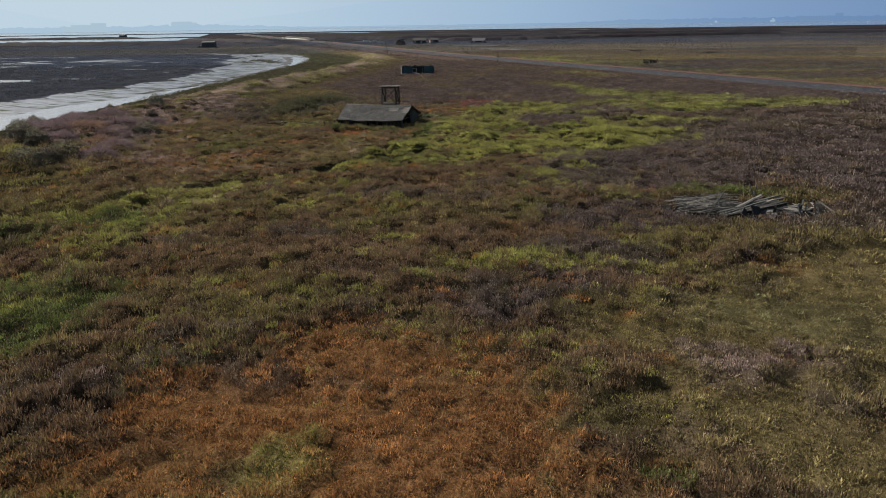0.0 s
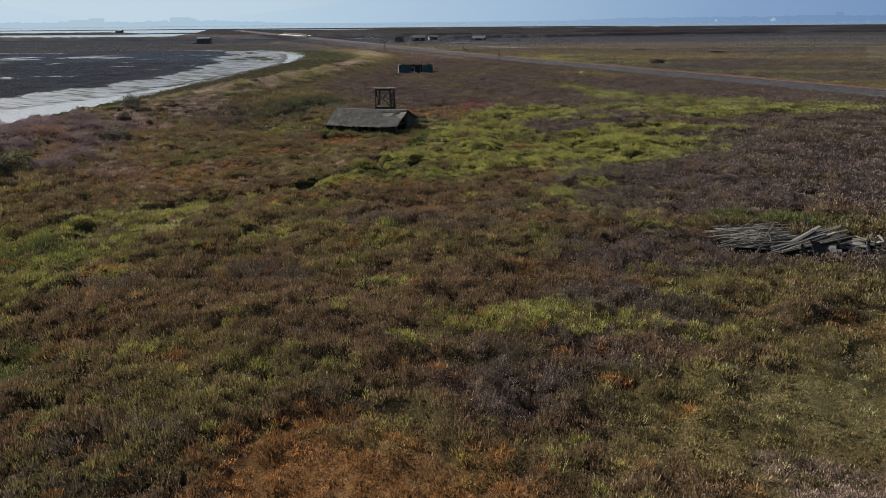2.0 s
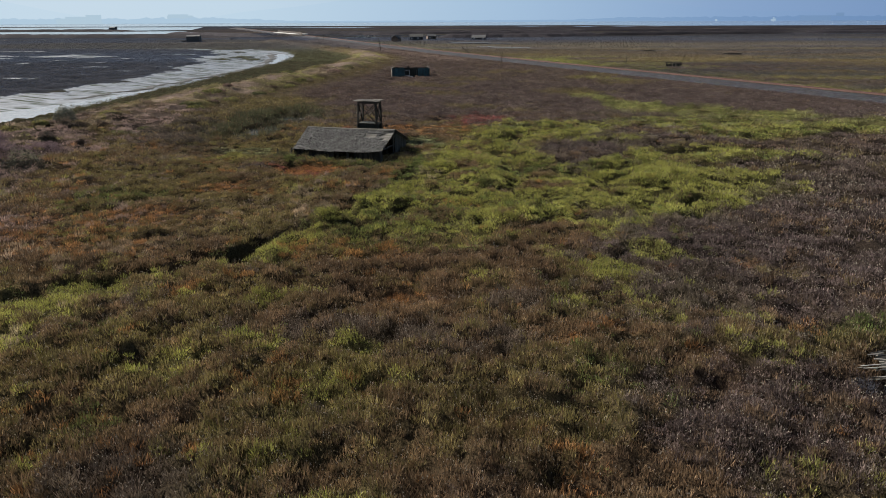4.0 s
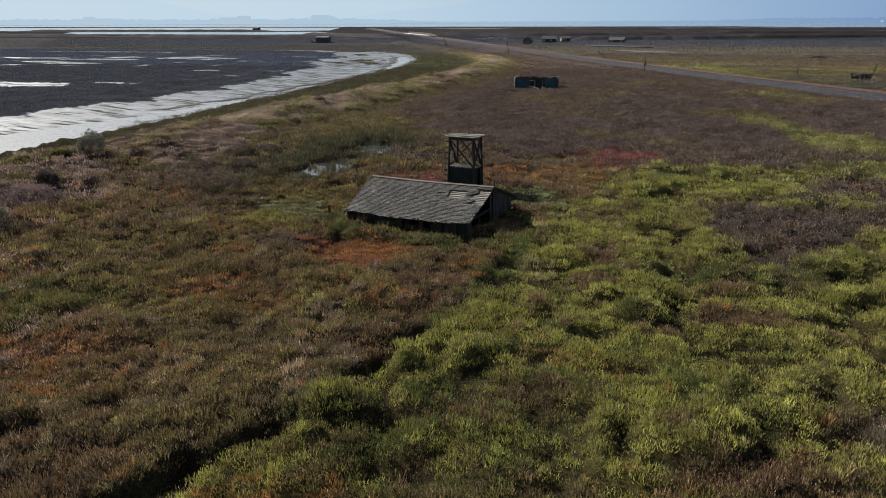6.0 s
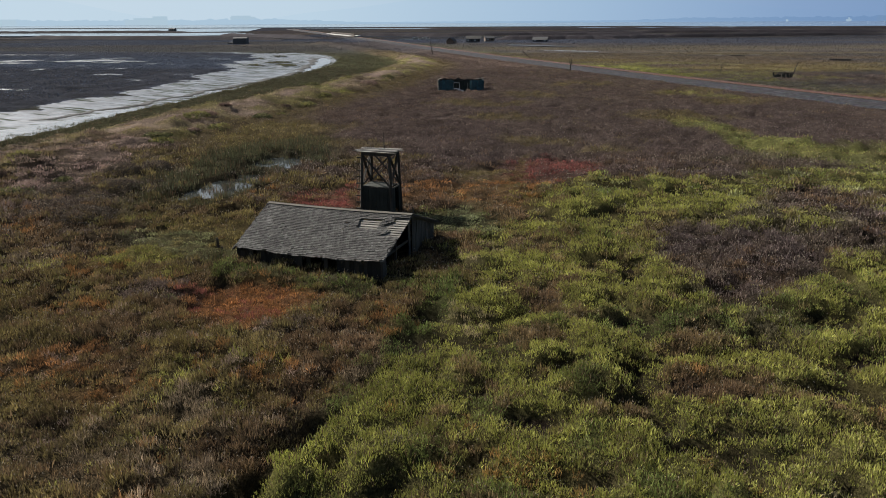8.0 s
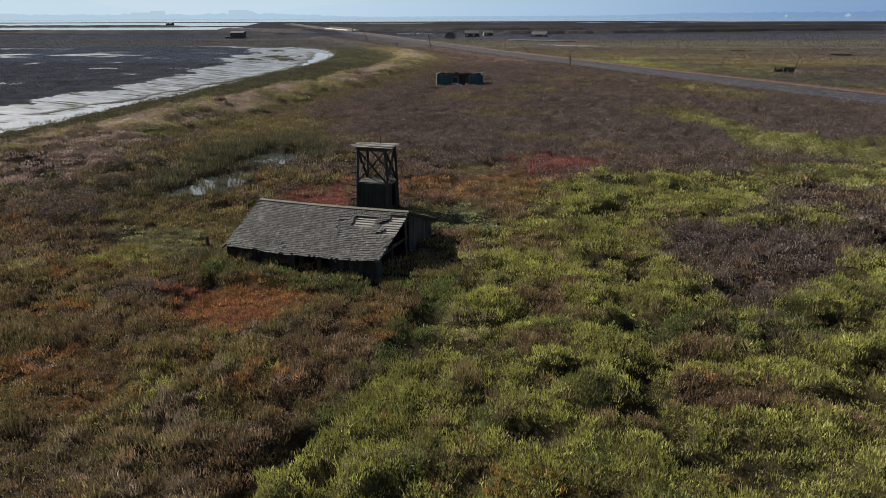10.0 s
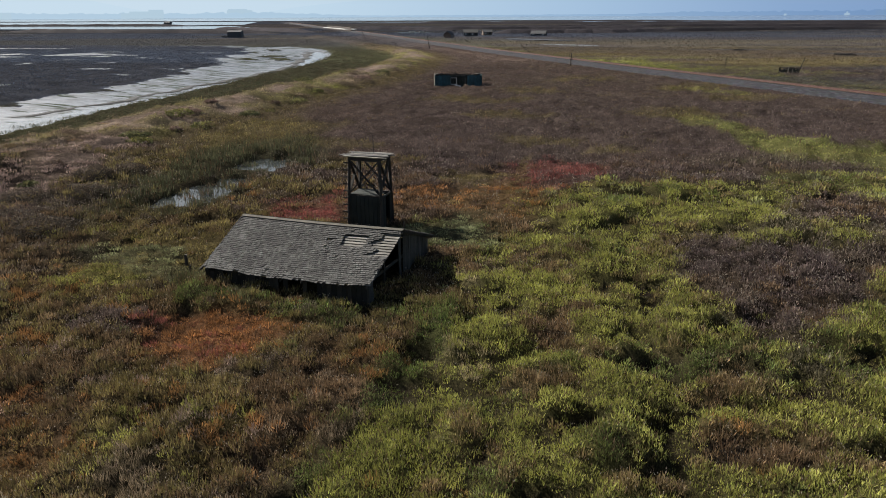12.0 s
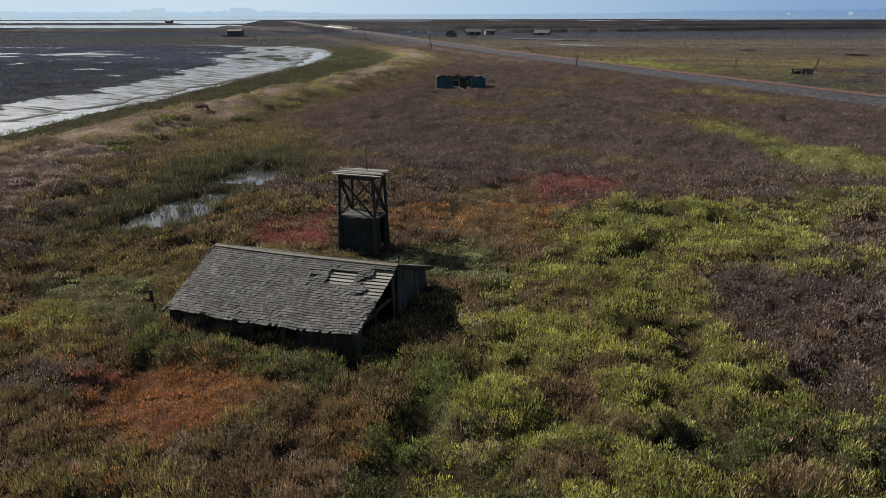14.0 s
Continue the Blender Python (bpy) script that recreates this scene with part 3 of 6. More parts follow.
M_BLUE = plain("faded_blue_paint", (0.034, 0.082, 0.098), 0.7, 5, 0.5, (1, 1, 1), 0.2, dirt=0.5)
M_WHITE = plain("chalky_white_paint", (0.62, 0.62, 0.60), 0.7, 6, 0.12, (1, 1, 1), 0.1, dirt=0.2, spread=0.08)
M_RUST = plain("rusty_steel", (0.120, 0.064, 0.054), 0.8, 12, 0.3, (1, 1, 1), 0.2, 0.3)
M_TIE = plain("old_sleeper", (0.075, 0.062, 0.055), 0.9, 9, 0.3, (4, 1, 1), 0.3)
M_TIN = plain("rusted_tin", (0.20, 0.15, 0.12), 0.6, 6, 0.3, (1, 1, 1), 0.2, 0.2)


def leafy(name, rough=0.9, through_light=0.2):
    """Plants: the tint comes with each blade, the grain from noise."""
    m, n, l, p = mat_base(name)
    at = n.new("ShaderNodeAttribute")
    at.attribute_name = "tint"
    ns = node(n, "ShaderNodeTexNoise", Scale=2.2, Detail=3.0)
    geo = n.new("ShaderNodeNewGeometry")
    l.new(geo.outputs["Position"], ns.inputs["Vector"])
    mr = node(n, "ShaderNodeMapRange")
    mr.inputs["From Min"].default_value, mr.inputs["From Max"].default_value = 0.3, 0.7
    mr.inputs["To Min"].default_value, mr.inputs["To Max"].default_value = 0.75, 1.25
    l.new(ns.outputs["Fac"], mr.inputs["Value"])
    sc = n.new("ShaderNodeVectorMath")
    sc.operation = 'SCALE'
    l.new(at.outputs["Color"], sc.inputs[0])
    l.new(mr.outputs[0], sc.inputs["Scale"])
    l.new(sc.outputs[0], p.inputs["Base Color"])
    p.inputs["Roughness"].default_value = rough
    p.inputs["Specular IOR Level"].default_value = 0.2
    tr = n.new("ShaderNodeBsdfTranslucent")
    l.new(sc.outputs[0], tr.inputs[0])
    mx = n.new("ShaderNodeMixShader")
    mx.inputs[0].default_value = through_light
    l.new(p.outputs[0], mx.inputs[1])
    l.new(tr.outputs[0], mx.inputs[2])
    l.new(mx.outputs[0], n["Material Output"].inputs[0])
    return m


M_PLANT = leafy("marsh_plants", 0.85, 0.24)


def ground_material():
    m, n, l, p = mat_base("marsh_ground")
    at = n.new("ShaderNodeAttribute")
    at.attribute_name = "tint"
    wet = n.new("ShaderNodeAttribute")
    wet.attribute_name = "wet"
    geo = n.new("ShaderNodeNewGeometry")
    rag = node(n, "ShaderNodeTexNoise", Scale=0.35, Detail=5.0, Roughness=0.6)
    l.new(geo.outputs["Position"], rag.inputs["Vector"])
    wsum = n.new("ShaderNodeMath")
    l.new(wet.outputs["Fac"], wsum.inputs[0])
    l.new(rag.outputs["Fac"], wsum.inputs[1])
    wcut = node(n, "ShaderNodeMapRange")
    wcut.inputs["From Min"].default_value, wcut.inputs["From Max"].default_value = 0.98, 1.08
    l.new(wsum.outputs[0], wcut.inputs["Value"])
    wet_out = wcut.outputs[0]
    fine = node(n, "ShaderNodeTexNoise", Scale=3.5, Detail=6.0, Roughness=0.7)
    mid = node(n, "ShaderNodeTexNoise", Scale=0.22, Detail=5.0, Roughness=0.65)
    l.new(geo.outputs["Position"], fine.inputs["Vector"])
    l.new(geo.outputs["Position"], mid.inputs["Vector"])
    v = None
    twig = node(n, "ShaderNodeTexNoise", Scale=15.0, Detail=3.0, Roughness=0.7)
    tmap = n.new("ShaderNodeMapping")
    tmap.inputs["Scale"].default_value = (1.5, 0.8, 0.8)
    l.new(geo.outputs["Position"], tmap.inputs[0])
    l.new(tmap.outputs[0], twig.inputs["Vector"])
    for out, lo, hi in ((fine.outputs["Fac"], 0.5, 1.5), (mid.outputs["Fac"], 0.65, 1.35), (twig.outputs["Fac"], 0.15, 1.85)):
        mr = node(n, "ShaderNodeMapRange")
        mr.inputs["From Min"].default_value, mr.inputs["From Max"].default_value = 0.28, 0.72
        mr.inputs["To Min"].default_value, mr.inputs["To Max"].default_value = lo, hi
        l.new(out, mr.inputs["Value"])
        if v is None:
            v = mr.outputs[0]
        else:
            mu = n.new("ShaderNodeMath")
            mu.operation = 'MULTIPLY'
            l.new(v, mu.inputs[0])
            l.new(mr.outputs[0], mu.inputs[1])
            v = mu.outputs[0]
    sc = n.new("ShaderNodeVectorMath")
    sc.operation = 'SCALE'
    l.new(at.outputs["Color"], sc.inputs[0])
    l.new(v, sc.inputs["Scale"])
    # streaks of green algae and thin water on the mud, drawn out along the channel
    mp = n.new("ShaderNodeMapping")
    mp.inputs["Scale"].default_value = (0.07, 0.36, 1)
    mp.inputs["Rotation"].default_value = (0, 0, radians(-14))
    l.new(geo.outputs["Position"], mp.inputs[0])
    st = node(n, "ShaderNodeTexNoise", Scale=1.0, Detail=5.0, Roughness=0.6)
    l.new(mp.outputs[0], st.inputs["Vector"])
    mp2 = n.new("ShaderNodeMapping")
    mp2.inputs["Scale"].default_value = (0.13, 0.85, 1)
    mp2.inputs["Rotation"].default_value = (0, 0, radians(-10))
    l.new(geo.outputs["Position"], mp2.inputs[0])
    st2 = node(n, "ShaderNodeTexNoise", Scale=1.0, Detail=4.0, Roughness=0.55)
    l.new(mp2.outputs[0], st2.inputs["Vector"])
    sts = n.new("ShaderNodeMath")
    sts.operation = 'MULTIPLY_ADD'
    sts.inputs[1].default_value = 0.45
    l.new(st.outputs["Fac"], sts.inputs[0])
    l.new(st2.outputs["Fac"], sts.inputs[2])
    alg = node(n, "ShaderNodeMapRange")
    alg.inputs["From Min"].default_value, alg.inputs["From Max"].default_value = 0.765, 0.83
    l.new(sts.outputs[0], alg.inputs["Value"])
    algw = n.new("ShaderNodeMath")
    algw.operation = 'MULTIPLY'
    l.new(alg.outputs[0], algw.inputs[0])
    l.new(wet_out, algw.inputs[1])
    mixc = n.new("ShaderNodeMix")
    mixc.data_type = 'RGBA'
    mixc.inputs["B"].default_value = (0.052, 0.061, 0.050, 1)
    l.new(algw.outputs[0], mixc.inputs["Factor"])
    mudtone = n.new("ShaderNodeMix")
    mudtone.data_type = 'RGBA'
    # mud tones are bluer, for the haze over the flats
    mudtone.inputs["A"].default_value, mudtone.inputs["B"].default_value = (0.052, 0.064, 0.080, 1), (0.122, 0.145, 0.178, 1)
    mudcut = node(n, "ShaderNodeMapRange")
    mudcut.inputs["From Min"].default_value, mudcut.inputs["From Max"].default_value = 0.60, 0.36
    l.new(rag.outputs["Fac"], mudcut.inputs["Value"])
    l.new(mudcut.outputs[0], mudtone.inputs["Factor"])
    base = n.new("ShaderNodeMix")
    base.data_type = 'RGBA'
    l.new(wet_out, base.inputs["Factor"])
    l.new(sc.outputs[0], base.inputs["A"])
    l.new(mudtone.outputs["Result"], base.inputs["B"])
    l.new(base.outputs["Result"], mixc.inputs["A"])
    l.new(mixc.outputs["Result"], p.inputs["Base Color"])
    wn2 = node(n, "ShaderNodeMapRange")
    wn2.inputs["From Min"].default_value, wn2.inputs["From Max"].default_value = 0.40, 0.56
    wn2.inputs["To Min"].default_value, wn2.inputs["To Max"].default_value = 0.48, 0.75
    l.new(st.outputs["Fac"], wn2.inputs["Value"])
    rg = n.new("ShaderNodeMix")
    rg.inputs["A"].default_value = 0.95
    l.new(wet_out, rg.inputs["Factor"])
    l.new(wn2.outputs[0], rg.inputs["B"])
    rg2 = n.new("ShaderNodeMix")
    rg2.inputs["B"].default_value = 0.95
    l.new(algw.outputs[0], rg2.inputs["Factor"])
    l.new(rg.outputs[0], rg2.inputs["A"])
    l.new(rg2.outputs[0], p.inputs["Roughness"])
    sp = n.new("ShaderNodeMath")
    sp.operation = 'MULTIPLY'
    sp.inputs[1].default_value = 0.24
    wd = n.new("ShaderNodeMath")
    wd.operation = 'SUBTRACT'
    l.new(wet_out, wd.inputs[0])
    l.new(algw.outputs[0], wd.inputs[1])
    l.new(wd.outputs[0], sp.inputs[0])
    l.new(sp.outputs[0], p.inputs["Specular IOR Level"])
    bp = node(n, "ShaderNodeBump", Strength=0.55, Distance=0.12)
    hsum = n.new("ShaderNodeMath")
    l.new(fine.outputs["Fac"], hsum.inputs[0])
    l.new(twig.outputs["Fac"], hsum.inputs[1])
    l.new(hsum.outputs[0], bp.inputs["Height"])
    dry = n.new("ShaderNodeMath")
    dry.operation = 'SUBTRACT'
    dry.inputs[0].default_value = 0.9
    l.new(wet_out, dry.inputs[1])
    l.new(dry.outputs[0], bp.inputs["Strength"])
    l.new(bp.outputs[0], p.inputs["Normal"])
    return m


M_GROUND = ground_material()


def water_material(name, colour, rough, ripple):
    m, n, l, p = mat_base(name)
    p.inputs["Base Color"].default_value = (*colour, 1)
    p.inputs["Roughness"].default_value = rough
    p.inputs["IOR"].default_value = 1.33
    geo = n.new("ShaderNodeNewGeometry")
    ns = node(n, "ShaderNodeTexNoise", Scale=1.4, Detail=3.0)
    l.new(geo.outputs["Position"], ns.inputs["Vector"])
    bp = node(n, "ShaderNodeBump", Strength=ripple, Distance=0.05)
    l.new(ns.outputs["Fac"], bp.inputs["Height"])
    l.new(bp.outputs[0], p.inputs["Normal"])
    return m


# matt creek colour with the dark bank's reflection painted in
M_CREEK = plain("dark_creek_reflection", (0.030, 0.042, 0.062), 0.9, 0.4, 0.3)
M_RILL = plain("shaded_dark_mud", (0.040, 0.042, 0.045), 0.95, 3, 0.3)
M_FILM = water_material("thin_tidal_water", (0.17, 0.18, 0.19), 0.25, 1.0)
M_WATER = water_material("still_water", (0.03, 0.035, 0.035), 0.08, 0.1)
M_FARWATER = water_material("bay_water", (0.10, 0.12, 0.13), 0.12, 0.05)


def ballast_material():
    m, n, l, p = mat_base("ballast")
    geo = n.new("ShaderNodeNewGeometry")
    vo = node(n, "ShaderNodeTexVoronoi", Scale=2.2)
    p.inputs["Specular IOR Level"].default_value = 0.12
    ns = node(n, "ShaderNodeTexNoise", Scale=0.8, Detail=8.0, Roughness=0.75)
    l.new(geo.outputs["Position"], vo.inputs["Vector"])
    l.new(geo.outputs["Position"], ns.inputs["Vector"])
    ra = n.new("ShaderNodeValToRGB")
    ra.color_ramp.elements[0].color, ra.color_ramp.elements[1].color = (0.004, 0.004, 0.005, 1), (0.100, 0.098, 0.112, 1)
    l.new(vo.outputs["Color"], ra.inputs[0])
    mx = n.new("ShaderNodeMix")
    mx.data_type, mx.blend_type = 'RGBA', 'MULTIPLY'
    mx.inputs["Factor"].default_value = 0.9
    l.new(ra.outputs[0], mx.inputs["A"])
    l.new(ns.outputs["Color"], mx.inputs["B"])
    l.new(mx.outputs["Result"], p.inputs["Base Color"])
    p.inputs["Roughness"].default_value = 0.9
    bp = node(n, "ShaderNodeBump", Strength=0.8, Distance=0.1)
    l.new(vo.outputs["Distance"], bp.inputs["Height"])
    l.new(bp.outputs[0], p.inputs["Normal"])
    return m


M_BALLAST = ballast_material()


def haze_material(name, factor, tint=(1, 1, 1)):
    """Glowing far land and low sky, the haze of bright air put into the colour: paler towards the sun's side."""
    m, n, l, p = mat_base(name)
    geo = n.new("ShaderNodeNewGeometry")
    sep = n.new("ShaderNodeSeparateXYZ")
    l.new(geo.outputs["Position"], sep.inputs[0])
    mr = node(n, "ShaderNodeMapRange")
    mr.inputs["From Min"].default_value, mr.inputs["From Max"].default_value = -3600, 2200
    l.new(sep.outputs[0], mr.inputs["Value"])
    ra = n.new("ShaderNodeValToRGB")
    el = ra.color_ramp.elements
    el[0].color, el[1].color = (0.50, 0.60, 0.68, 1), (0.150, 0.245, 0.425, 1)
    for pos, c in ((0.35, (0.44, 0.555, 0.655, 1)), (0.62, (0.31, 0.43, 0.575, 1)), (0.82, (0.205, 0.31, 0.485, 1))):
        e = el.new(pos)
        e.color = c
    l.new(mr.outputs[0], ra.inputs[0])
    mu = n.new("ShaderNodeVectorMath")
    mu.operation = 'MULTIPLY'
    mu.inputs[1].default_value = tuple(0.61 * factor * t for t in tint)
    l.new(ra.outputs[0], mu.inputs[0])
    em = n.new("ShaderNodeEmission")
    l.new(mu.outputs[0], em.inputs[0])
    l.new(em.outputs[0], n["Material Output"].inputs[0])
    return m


# ---- builders ----
CUBE_V = np.array([(-.5, -.5, -.5), (.5, -.5, -.5), (.5, .5, -.5), (-.5, .5, -.5), (-.5, -.5, .5), (.5, -.5, .5), (.5, .5, .5), (-.5, .5, .5)])
CUBE_F = np.array([(0, 3, 2, 1), (4, 5, 6, 7), (0, 1, 5, 4), (1, 2, 6, 5), (2, 3, 7, 6), (3, 0, 4, 7)])
rnd = random.Random(5)


def add_box(bm, m, size, jitter=0.0):
    """A box under the pose m, its corners worn by a chance shift."""
    vs = []
    for c in CUBE_V:
        q = Vector((c[0] * size[0], c[1] * size[1], c[2] * size[2]))
        if jitter:
            q += Vector([rnd.uniform(-jitter, jitter) for _ in range(3)])
        vs.append(bm.verts.new(m @ q))
    for f in CUBE_F:
        bm.faces.new([vs[i] for i in f])


def add_beam(bm, a, b, w, d, jitter=0.0, spin=0.0):
    """A straight timber from a to b, w by d thick."""
    a, b = Vector(a), Vector(b)
    way = b - a
    m = Matrix.Translation((a + b) / 2) @ way.to_track_quat('Z', 'Y').to_matrix().to_4x4() @ pose(0, 0, 0, 0, 0, spin)
    add_box(bm, m, (w, d, way.length), jitter)


def add_pole(bm, a, b, r0, r1, sides=7, bend=0.0):
    """A round tapered pole from a to b."""
    a, b = Vector(a), Vector(b)
    way = b - a
    q = way.to_track_quat('Z', 'Y').to_matrix()
    rings = []
    for k in range(4):
        s = k / 3
        c = a + way * s + q @ Vector((bend * math.sin(math.pi * s), 0, 0))
        r = r0 + (r1 - r0) * s
        rings.append([bm.verts.new(c + q @ Vector((r * math.cos(2 * math.pi * i / sides), r * math.sin(2 * math.pi * i / sides), 0))) for i in range(sides)])
    for p0, p1 in zip(rings[:-1], rings[1:]):
        for i in range(sides):
            bm.faces.new([p0[i], p0[(i + 1) % sides], p1[(i + 1) % sides], p1[i]])
    bm.faces.new(rings[0][::-1])
    bm.faces.new(rings[-1])


def finish(bm, name, material):
    me = bpy.data.meshes.new(name)
    bmesh.ops.recalc_face_normals(bm, faces=bm.faces)
    bm.to_mesh(me)
    bm.free()
    me.materials.append(material)
    return me


def part(name, bm, material, parent, label=""):
    ob = new(name, finish(bm, name, material))
    ob.parent = parent
    return tagged(ob, label)


def box_part(name, m, size, material, parent, label="", jitter=0.0):
    bm = bmesh.new()
    add_box(bm, m, size, jitter)
    return part(name, bm, material, parent, label)


def beam_part(name, a, b, w, d, material, parent, label="", jitter=0.0, spin=0.0):
    bm = bmesh.new()
    add_beam(bm, a, b, w, d, jitter, spin)
    return part(name, bm, material, parent, label)


def pole_part(name, a, b, r0, r1, material, parent, label="", bend=0.0):
    bm = bmesh.new()
    add_pole(bm, a, b, r0, r1, 7, bend)
    return part(name, bm, material, parent, label)


def thing(name, m, label, category, group="", kind=""):
    ob = new(name)
    ob.matrix_world = m
    return tagged(ob, label, category, group, kind)


def tint_mesh(name, verts, faces, tints, material, wet=None):
    me = bpy.data.meshes.new(name)
    me.from_pydata(verts, [], faces) if isinstance(faces, list) else None
    if not isinstance(faces, list):
        k = faces.shape[1]
        me.vertices.add(len(verts))
        me.vertices.foreach_set("co", np.asarray(verts, np.float32).ravel())
        me.loops.add(faces.size)
        me.loops.foreach_set("vertex_index", faces.astype(np.int32).ravel())
        me.polygons.add(len(faces))
        me.polygons.foreach_set("loop_start", np.arange(0, faces.size, k, dtype=np.int32))
        me.polygons.foreach_set("loop_total", np.full(len(faces), k, np.int32))
        me.update(calc_edges=True)
    at = me.attributes.new("tint", 'FLOAT_COLOR', 'POINT')
    at.data.foreach_set("color", np.c_[tints, np.ones(len(tints))].astype(np.float32).ravel())
    if wet is not None:
        aw = me.attributes.new("wet", 'FLOAT', 'POINT')
        aw.data.foreach_set("value", wet.astype(np.float32).ravel())
    me.materials.append(material)
    return me


# ---- the ground, one sheet to the horizon ----
def spaced(*stretches):
    out = []
    for a, b, step in stretches:
        out.append(np.arange(a, b, step))
    return np.concatenate(out)


def grow(start, end, step, rate):
    v, out = start, []
    while v < end:
        out.append(v)
        step *= rate
        v += step
    return np.array(out + [end])


gx = np.concatenate([-grow(150, 4850, 3.0, 1.13)[::-1], spaced((-148, -58, 1.6), (-58, -34, 0.6), (-34, 20, 0.38), (20, 60, 0.8)), grow(60, 4850, 2.0, 1.13)])
gy = np.concatenate([-grow(10, 900, 6, 1.4)[::-1], spaced((-8, 12, 1.0), (12, 112, 0.38), (112, 126, 0.6), (126, 200, 0.9), (200, 380, 1.8)), grow(380, 4850, 3.0, 1.06)])
GX, GY = np.meshgrid(gx, gy)
GW = plan(GX, GY)
GZ = ground_z(GX, GY, GW)
GD = GW.copy()
GD[SPECIES.index("mud")] = 0
GD = GD / np.maximum(GD.sum(0), 1e-4)
GD[SPECIES.index("dark")] += np.where(GD.sum(0) < 0.5, 1.0, 0.0)
gt = np.tensordot(COLOURS.T, GD, 1) * (0.72 + 0.56 * fbm(GX, GY, 3.1, 91))
# dark litter between the clumps, where plants clump, with the gaps' shade painted in
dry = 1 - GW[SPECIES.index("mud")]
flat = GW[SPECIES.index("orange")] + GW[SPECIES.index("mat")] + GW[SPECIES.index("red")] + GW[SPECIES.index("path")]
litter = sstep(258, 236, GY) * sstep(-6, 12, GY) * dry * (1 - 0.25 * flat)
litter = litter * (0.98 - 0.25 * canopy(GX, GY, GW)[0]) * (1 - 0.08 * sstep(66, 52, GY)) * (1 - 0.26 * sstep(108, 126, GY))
# hollows among tall clumps take the full painted dark
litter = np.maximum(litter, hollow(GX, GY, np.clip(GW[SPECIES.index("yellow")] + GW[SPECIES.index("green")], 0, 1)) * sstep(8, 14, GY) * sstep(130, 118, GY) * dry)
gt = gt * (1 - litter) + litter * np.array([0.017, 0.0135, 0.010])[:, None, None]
# beyond the tufts the plants' own shade is put into the tint
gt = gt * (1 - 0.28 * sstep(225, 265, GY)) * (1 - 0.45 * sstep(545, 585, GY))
gt = np.moveaxis(gt, 0, -1).reshape(-1, 3)
nx, ny = len(gx), len(gy)
idx = np.arange(nx * ny).reshape(ny, nx)
gf = np.stack([idx[:-1, :-1], idx[:-1, 1:], idx[1:, 1:], idx[1:, :-1]], -1).reshape(-1, 4)
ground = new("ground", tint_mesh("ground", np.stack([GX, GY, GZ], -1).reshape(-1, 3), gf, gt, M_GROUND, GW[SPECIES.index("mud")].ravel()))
ground.data.polygons.foreach_set("use_smooth", np.ones(len(gf), bool))
tagged(ground, "flat salt marsh ground with mud, pickleweed and dry grass", "ground", kind="structure")


def gz1(x, y):
    return float(ground_z(np.array([float(x)]), np.array([float(y)]))[0])


# ---- far water, salt ponds, shore ----
def flat_sheet(name, corners, z, material, label, category="water"):
    """A level sheet of water with a little thickness."""
    bm = bmesh.new()
    top = [bm.verts.new((x, y, z)) for x, y in corners]
    low = [bm.verts.new((x, y, z - 0.5)) for x, y in corners]
    bm.faces.new(top)
    bm.faces.new(low[::-1])
    k = len(corners)
    for i in range(k):
        bm.faces.new([top[i], low[i], low[(i + 1) % k], top[(i + 1) % k]])
    ob = new(name, finish(bm, name, material))
    return tagged(ob, label, category, kind="structure")


flat_sheet("water_salt_pond", [(-620, 722), (-364, 716), (-318, 742), (-330, 790), (-405, 905), (-480, 880), (-760, 905)], 0.22, M_FARWATER, "pale shallow salt pond behind a low levee")
flat_sheet("water_far_pond", [(-1100, 960), (-520, 962), (-446, 1030), (-620, 1480), (-900, 1520), (-1900, 1480)], 0.24, M_FARWATER, "bright far salt pond below the shore")
flat_sheet("water_slough", [(-560, 1440), (-304, 1290), (-28, 1275), (230, 1310), (240, 1350), (-28, 1345), (-310, 1365)], 0.22, M_FARWATER, "thin bright slough across the far marsh")
flat_sheet("water_channel", [(260, 1190), (900, 1130), (2200, 1080), (2200, 1110), (900, 1165), (260, 1228)], 0.24, M_FARWATER, "thin bright tidal channel before the bay")
flat_sheet("water_bay", [(-3600, 1950), (-760, 1700), (150, 1640), (260, 1430), (900, 1370), (2200, 1300), (4400, 1250), (4400, 4250), (-3600, 4250)], 0.25, M_FARWATER, "wide hazy bay water under the far shore")
CREEK = []
for i in range(36):
    a = 2 * math.pi * i / 36
    u, v = (23 + 3 * math.sin(3 * a + 1) + 1.5 * math.sin(7 * a)) * math.cos(a), (5.5 + 1.6 * math.sin(4 * a + 2) + 0.9 * math.sin(9 * a)) * math.sin(a)
    CREEK.append((-26 + 0.72 * u + 0.69 * v, 433 - 0.69 * u + 0.72 * v))
flat_sheet("water_creek", CREEK, 0.10, M_CREEK, "dark tidal creek pool beside muddy flats")
flat_sheet("water_pond", [(-35, 98), (-27, 98), (-27, 123), (-36, 123)], -0.32, M_WATER, "small shallow pond among reeds in the marsh")

M_SKYHAZE = haze_material("low_sky_haze", 1.0)
M_HILL = haze_material("far_hill_haze", 0.985, (0.98, 1.0, 1.01))


